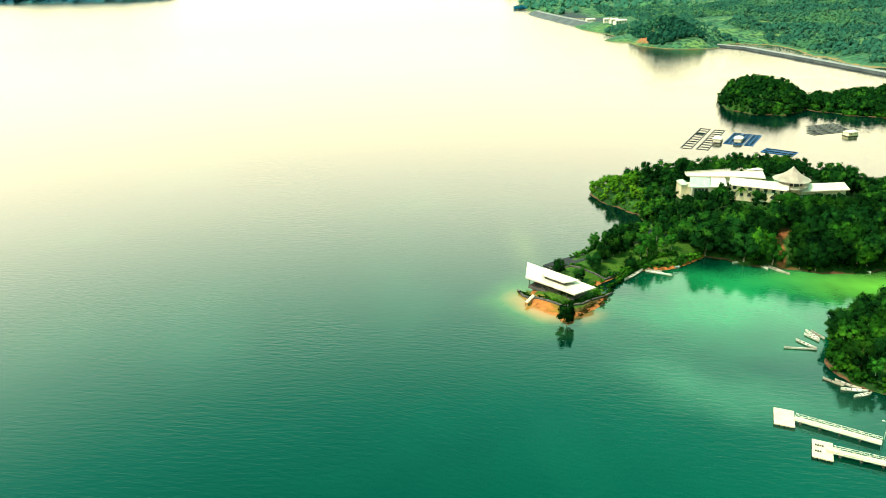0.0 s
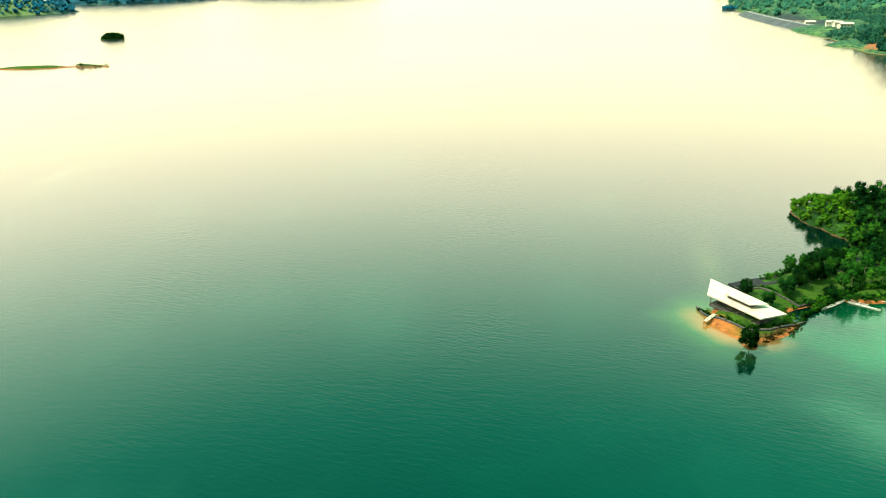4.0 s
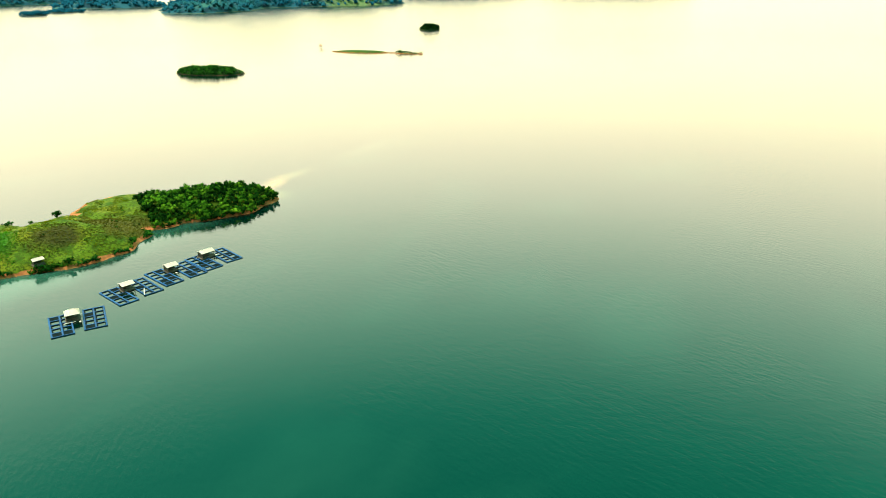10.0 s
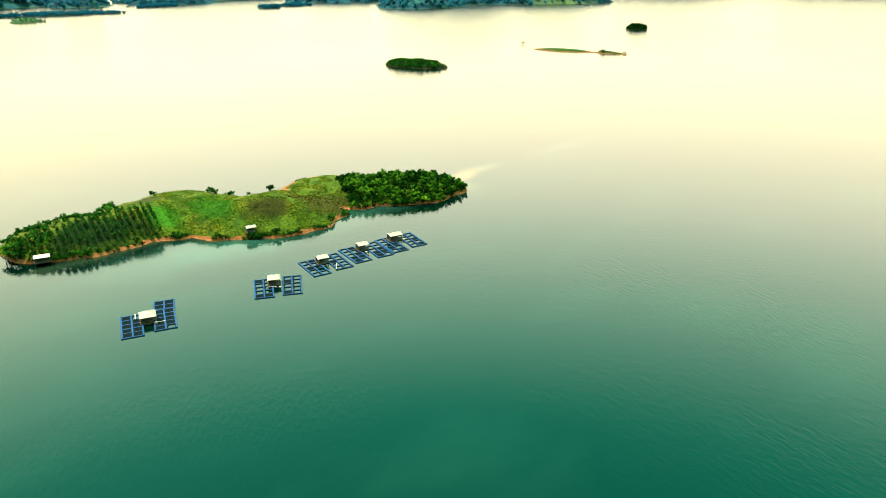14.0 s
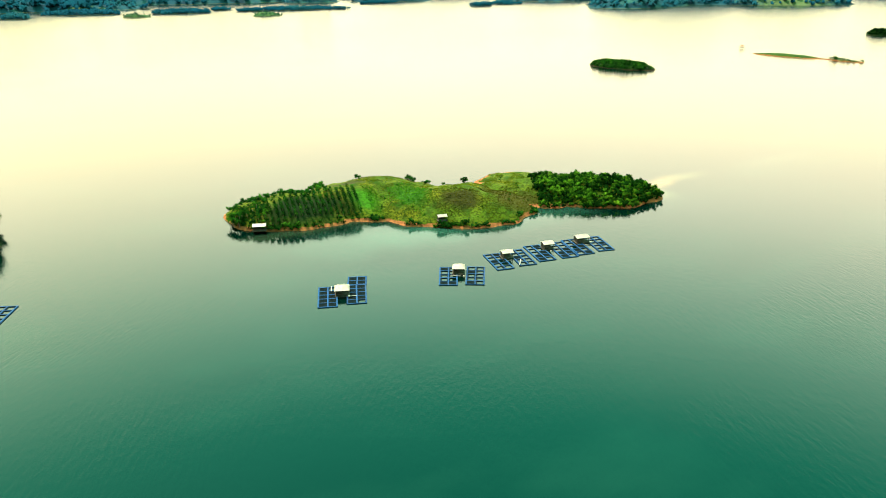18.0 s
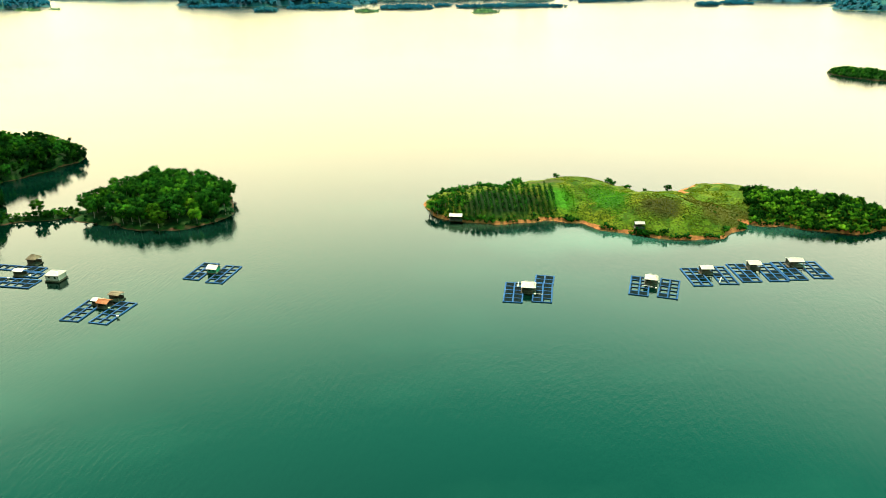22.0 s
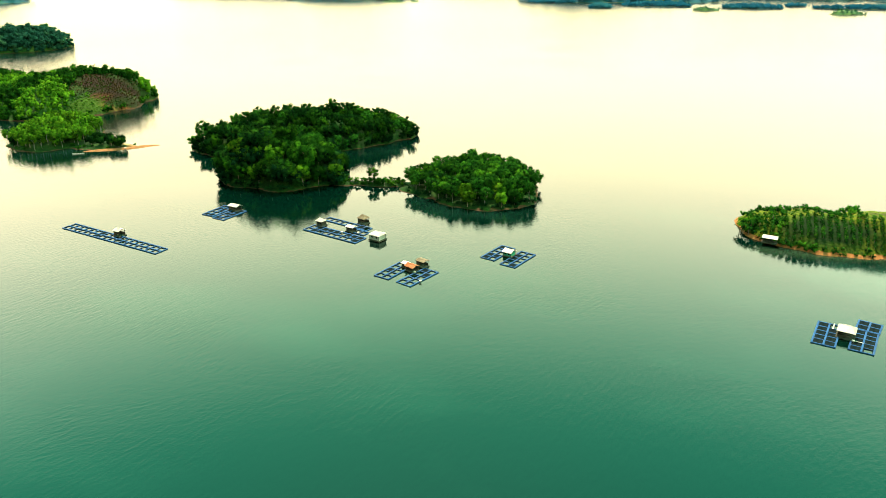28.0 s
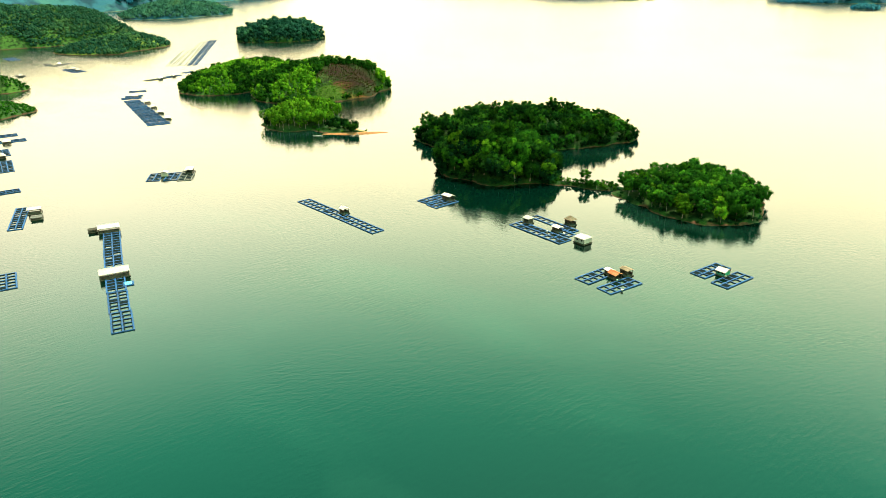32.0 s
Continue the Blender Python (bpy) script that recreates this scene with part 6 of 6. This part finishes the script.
boat(-1924, 1612, -1916, 1622, boat_dark, 3.0, "distant reddish boat on the open lake", True)

# stilt fishing platform in open water, far out
stilt = thing("fishing_platform", pose(-927, 848, 0, 0, 0, 20), "small red-roofed fishing platform on stilts in the lake", "platform")
part("platform", boxed(-3, 3, -3, 3, 1.6, 1.9), plank, stilt)
for sx in (-2.7, 2.7):
    for sy in (-2.7, 2.7):
        part("stilt", bar((sx, sy, -1), (sx, sy, 6.0 if sx < 0 else 1.7), 0.14), plank, stilt)
shelter = part("roof", sheet_roof(4, 4, 1.2, 0.5), rust_sheet, stilt)
shelter.location = (0.5, 0, 4.0)
part("mast", bar((-2.0, 0, 1.9), (-2.4, 0.6, 8.0), 0.12), plank, stilt)

# ---- the hill-top building ----
BASE = 12.2


def hall():
    """Flat-topped hall with a row of posts along its back edge and a low entrance block with a grey-green roof."""
    root = thing("hall", pose(144, 345, BASE), "wide flat-roofed cream hall on the wooded hilltop", "building", "hilltop buildings")
    part("wall", slab([(-16.2, 3.6, 6.3), (-15.2, 6.4, 6.3), (23.8, 12.8, 6.3), (17.6, -3.2, 6.3), (8.0, 0.0, 6.3)], 9.0), cream_wall, root)
    part("roof", slab([(-18.2, 3.0, 6.9), (-18.0, 7.2, 6.9), (24.7, 14.2, 6.9), (18.7, -4.3, 6.9), (8.2, -0.9, 6.9)], 0.5), roof_sheet, root)
    for i in range(30):
        f = i / 29
        part("parapet_post", boxed(-18.0 + 34 * f - 0.22, -18.0 + 34 * f + 0.22, 7.2 + 5.6 * f - 0.22, 7.2 + 5.6 * f + 0.22, 6.9, 7.9, bevel=0.04), white_paint, root)
    part("parapet_wall", slab([(-18.1, 6.8, 7.25), (-18.1, 7.1, 7.25), (24.6, 14.1, 7.25), (24.6, 13.8, 7.25)], 0.35), white_paint, root)
    part("entrance_roof", slab([(-16.6, 3.4, 6.4), (-6.4, 3.0, 6.4), (-9.6, -7.2, 3.6), (-20.0, -6.6, 3.6)], 0.3), green_sheet, root, "sloping grey-green sheet roof over the entrance")
    part("lean_to_roof", slab([(-6.2, 3.1, 6.55), (0.5, 1.6, 6.55), (-1.9, -8.6, 3.8), (-9.3, -7.3, 3.8)], 0.35), roof_sheet, root, "steep white sheet roof beside the entrance")
    part("entrance_wall", boxed(-20.4, -3.0, -5.8, 2.8, -3.0, 3.4), cream_wall, root, "yellowish plastered entrance block")
    part("side_block", boxed(-23.4, -20.5, -5.0, 3.0, -3.0, 4.6), cream_wall, root)
    part("side_roof", slab([(-23.9, -5.6, 4.5), (-20.2, -5.6, 4.9), (-20.2, 3.5, 4.9), (-23.9, 3.5, 4.5)], 0.22), green_sheet, root, "low grey-green lean-to roof")
    door = part("entrance", boxed(-17.2, -10.2, -5.95, -5.7, -2.0, 2.6), glass_dark, root, "wide dark entrance")
    for k in range(5):
        part("mullion", boxed(-17.2 + k * 1.72, -17.08 + k * 1.72, -6.02, -5.96, -2.0, 2.6), white_paint, door)
    for x in (-18.6, -9.4):
        part("pillar", boxed(x - 0.35, x + 0.35, -6.9, -6.2, -3, 3.3), white_paint, root)
    part("forecourt", slab([(-1.6, 1.0, 4.6), (7.8, -1.2, 4.6), (4.4, -9.4, 3.6), (-1.0, -8.0, 3.6)], 0.4), court_paving, root, "grey paved court between the buildings")
    part("lower_roof", slab([(-3.4, -12.0, 1.6), (10.4, -19.6, 1.6), (12.8, -24.0, 0.3), (-4.6, -15.4, 0.3)], 0.25), green_sheet, root, "low grey-green roof along the wing's foot")
    return root


def wing(x, y, turn, long, deep, tall, label, windows):
    root = thing("wing", pose(x, y, BASE + 2.5, 0, 0, turn), label, "building", "hilltop buildings")
    part("wall", boxed(-long / 2, long / 2, -deep / 2, deep / 2, -4, tall), cream_wall, root)
    roof = part("roof", sheet_roof(long, deep, 2.0, 1.1, 0.2, ribs=20), roof_sheet, root)
    roof.location = (0, 0, tall)
    part("eaves_board", boxed(-long / 2 - 1.1, long / 2 + 1.1, -deep / 2 - 1.16, -deep / 2 - 1.02, tall - 0.45, tall - 0.05), white_paint, root)
    for k in range(windows):
        wx = -long / 2 + (k + 0.5) * long / windows
        for z in (1.0, 4.0) if tall > 6 else (1.0,):
            win = part("window", boxed(wx - 0.8, wx + 0.8, -deep / 2 - 0.05, -deep / 2 + 0.1, z, z + 1.6), glass_dark, root)
            part("sill", boxed(wx - 0.95, wx + 0.95, -deep / 2 - 0.2, -deep / 2 - 0.06, z - 0.15, z), white_paint, win)
    return root


def round_tower():
    root = thing("round_hall", pose(166.5, 322.5, 13.5, 0, 0, 0), "round hall under a tall white tent-shaped roof", "building", "hilltop buildings")
    part("drum", tube([(0, 0, -4), (0, 0, 8.0)], [5.6, 5.6], 12), cream_wall, root)
    part("terrace", tube([(0, 0, 7.0), (0, 0, 7.7)], [7.8, 7.8], 16), roof_sheet, root, "pale ring-shaped balcony")
    for i in range(16):
        a = 2 * math.pi * i / 16
        part("balcony_post", bar((7.6 * math.cos(a), 7.6 * math.sin(a), 7.7), (7.6 * math.cos(a), 7.6 * math.sin(a), 8.7), 0.1, 5), white_paint, root)
    part("gallery", tube([(0, 0, 8.0), (0, 0, 11.2)], [5.2, 5.2], 12), glass_dark, root, "dark glazed gallery under the roof")
    for i in range(12):
        a = 2 * math.pi * (i + 0.5) / 12
        part("gallery_post", bar((5.4 * math.cos(a), 5.4 * math.sin(a), 7.7), (5.4 * math.cos(a), 5.4 * math.sin(a), 11.3), 0.16, 5), white_paint, root)
    bm = bmesh.new()
    rings = []
    for r, z in ((8.6, 10.4), (6.8, 11.2), (4.6, 12.4), (2.6, 14.0), (1.0, 15.4), (0.15, 16.6)):
        rings.append([bm.verts.new((r * math.cos(2 * math.pi * k / 12), r * math.sin(2 * math.pi * k / 12), z)) for k in range(12)])
    for a, b in zip(rings, rings[1:]):
        for k in range(12):
            bm.faces.new((a[k], a[(k + 1) % 12], b[(k + 1) % 12], b[k]))
    bm.faces.new(rings[-1])
    bmesh.ops.solidify(bm, geom=bm.faces[:], thickness=0.2)
    part("tent_roof", bm, roof_sheet, root, "concave white sheet roof rising to a point")
    for i in range(5):
        a = radians(205 + i * 17)
        part("window", bar((5.62 * math.cos(a), 5.62 * math.sin(a), 1.5), (5.62 * math.cos(a), 5.62 * math.sin(a), 4.8), 0.45, 4), glass_dark, root)
    return root


hall()
wing(152.0, 324.0, -27, 24.0, 9.0, 6.4, "long cream two-storey wing with a white roof", 7)
wing(180.0, 322.0, 4, 22.0, 8.5, 5.0, "cream side wing with a white roof", 6)
round_tower()
kiosk = thing("kiosk", pose(163.5, 356, 14, 0, 0, 10), "small dark-framed shelter behind the hall", "shelter")
part("roof", boxed(-4, 4, -1.8, 1.8, 5.4, 5.7, bevel=0.05), white_paint, kiosk)
for sx in (-3.6, 0, 3.6):
    for sy in (-1.5, 1.5):
        part("post", bar((sx, sy, -2), (sx, sy, 5.4), 0.15), dark_timber, kiosk)

# ---- the dam ----
rock_face = plain("dam_rock", (0.03, 0.036, 0.04), (0.06, 0.066, 0.07), 0.05, 0.9, bump=0.4)
dam_crest = plain("dam_crest_concrete", (0.16, 0.165, 0.155), (0.11, 0.115, 0.11), 0.05, 0.9)


def embankment(points, tall, foot, name, label):
    """A dam as a bank of rock with a pale crest road and a parapet."""
    root = thing(name, pose(0, 0, 0), label, "dam", kind="structure")
    for (x0, y0), (x1, y1) in zip(points, points[1:]):
        a, b = Vector((x0, y0, 0)), Vector((x1, y1, 0))
        side = Vector(((b - a).y, -(b - a).x, 0)).normalized()
        up = Vector((0, 0, tall))
        bm = bmesh.new()
        ring = [[bm.verts.new(p + o) for o in (side * -foot + Vector((0, 0, -3)), side * -5 + up, side * 5 + up, side * foot + Vector((0, 0, -3)))] for p in (a, b)]
        for k in range(3):
            bm.faces.new((ring[0][k], ring[1][k], ring[1][k + 1], ring[0][k + 1]))
        for r in ring:
            bm.faces.new(r)
        bmesh.ops.recalc_face_normals(bm, faces=bm.faces)
        part("bank", bm, rock_face, root)
        part("crest_road", slab([a + side * -4 + up * 1.01, b + side * -4 + up * 1.01, b + side * 4 + up * 1.01, a + side * 4 + up * 1.01], 0.3), dam_crest, root)
        part("parapet", slab([a + side * -5 + up * 1.16, b + side * -5 + up * 1.16, b + side * -4.2 + up * 1.16, a + side * -4.2 + up * 1.16], 1.6), dam_crest, root)
    return root


embankment([(424, 1130), (456, 1085), (476, 965), (492, 855), (506, 760), (520, 640)], 3.2, 5.5, "dam_near", "long straight dam with a pale crest road")
embankment([(262, 1990), (268, 1900), (292, 1690), (322, 1510), (352, 1375)], 9, 30, "dam_far", "curved dark rock dam at the forest's edge")
for x, y, t, w in ((322, 1570, 10, 18), (338, 1476, 0, 16), (352, 1432, 20, 24), (344, 1452, 10, 14)):
    house = thing("shore_house", pose(x, y, DAMLAND.height(x, y) + 2, 0, 0, t), "white low building at the dam's shore", "house", "shore buildings")
    part("wall", boxed(-w / 2, w / 2, -5, 5, -3, 5), white_paint, house)
    hr = part("roof", sheet_roof(w, 10, 2.5, 1.0, 0.3), roof_sheet, house)
    hr.location = (0, 0, 5)
    for i in range(4):
        part("window", boxed(-w / 2 + (i + 0.3) * w / 4, -w / 2 + (i + 0.7) * w / 4, -5.1, -4.95, 1.2, 3.2), glass_dark, house)

# huts on the grassy island
def stilt_hut(x, y, ground, turn, w, d, label):
    return float_hut(x, y, turn, w, d, 2.2, 0.8, 3, label, z=ground + 1.3, name="bank_hut")


stilt_hut(-338.5, 26.5, 0.3, 80, 6.4, 4.8, "plank hut with a pale roof on the clay bank")
stilt_hut(-314.5, 113.5, 1.9, 85, 4.4, 3.0, "small field hut with a white roof on the slope")
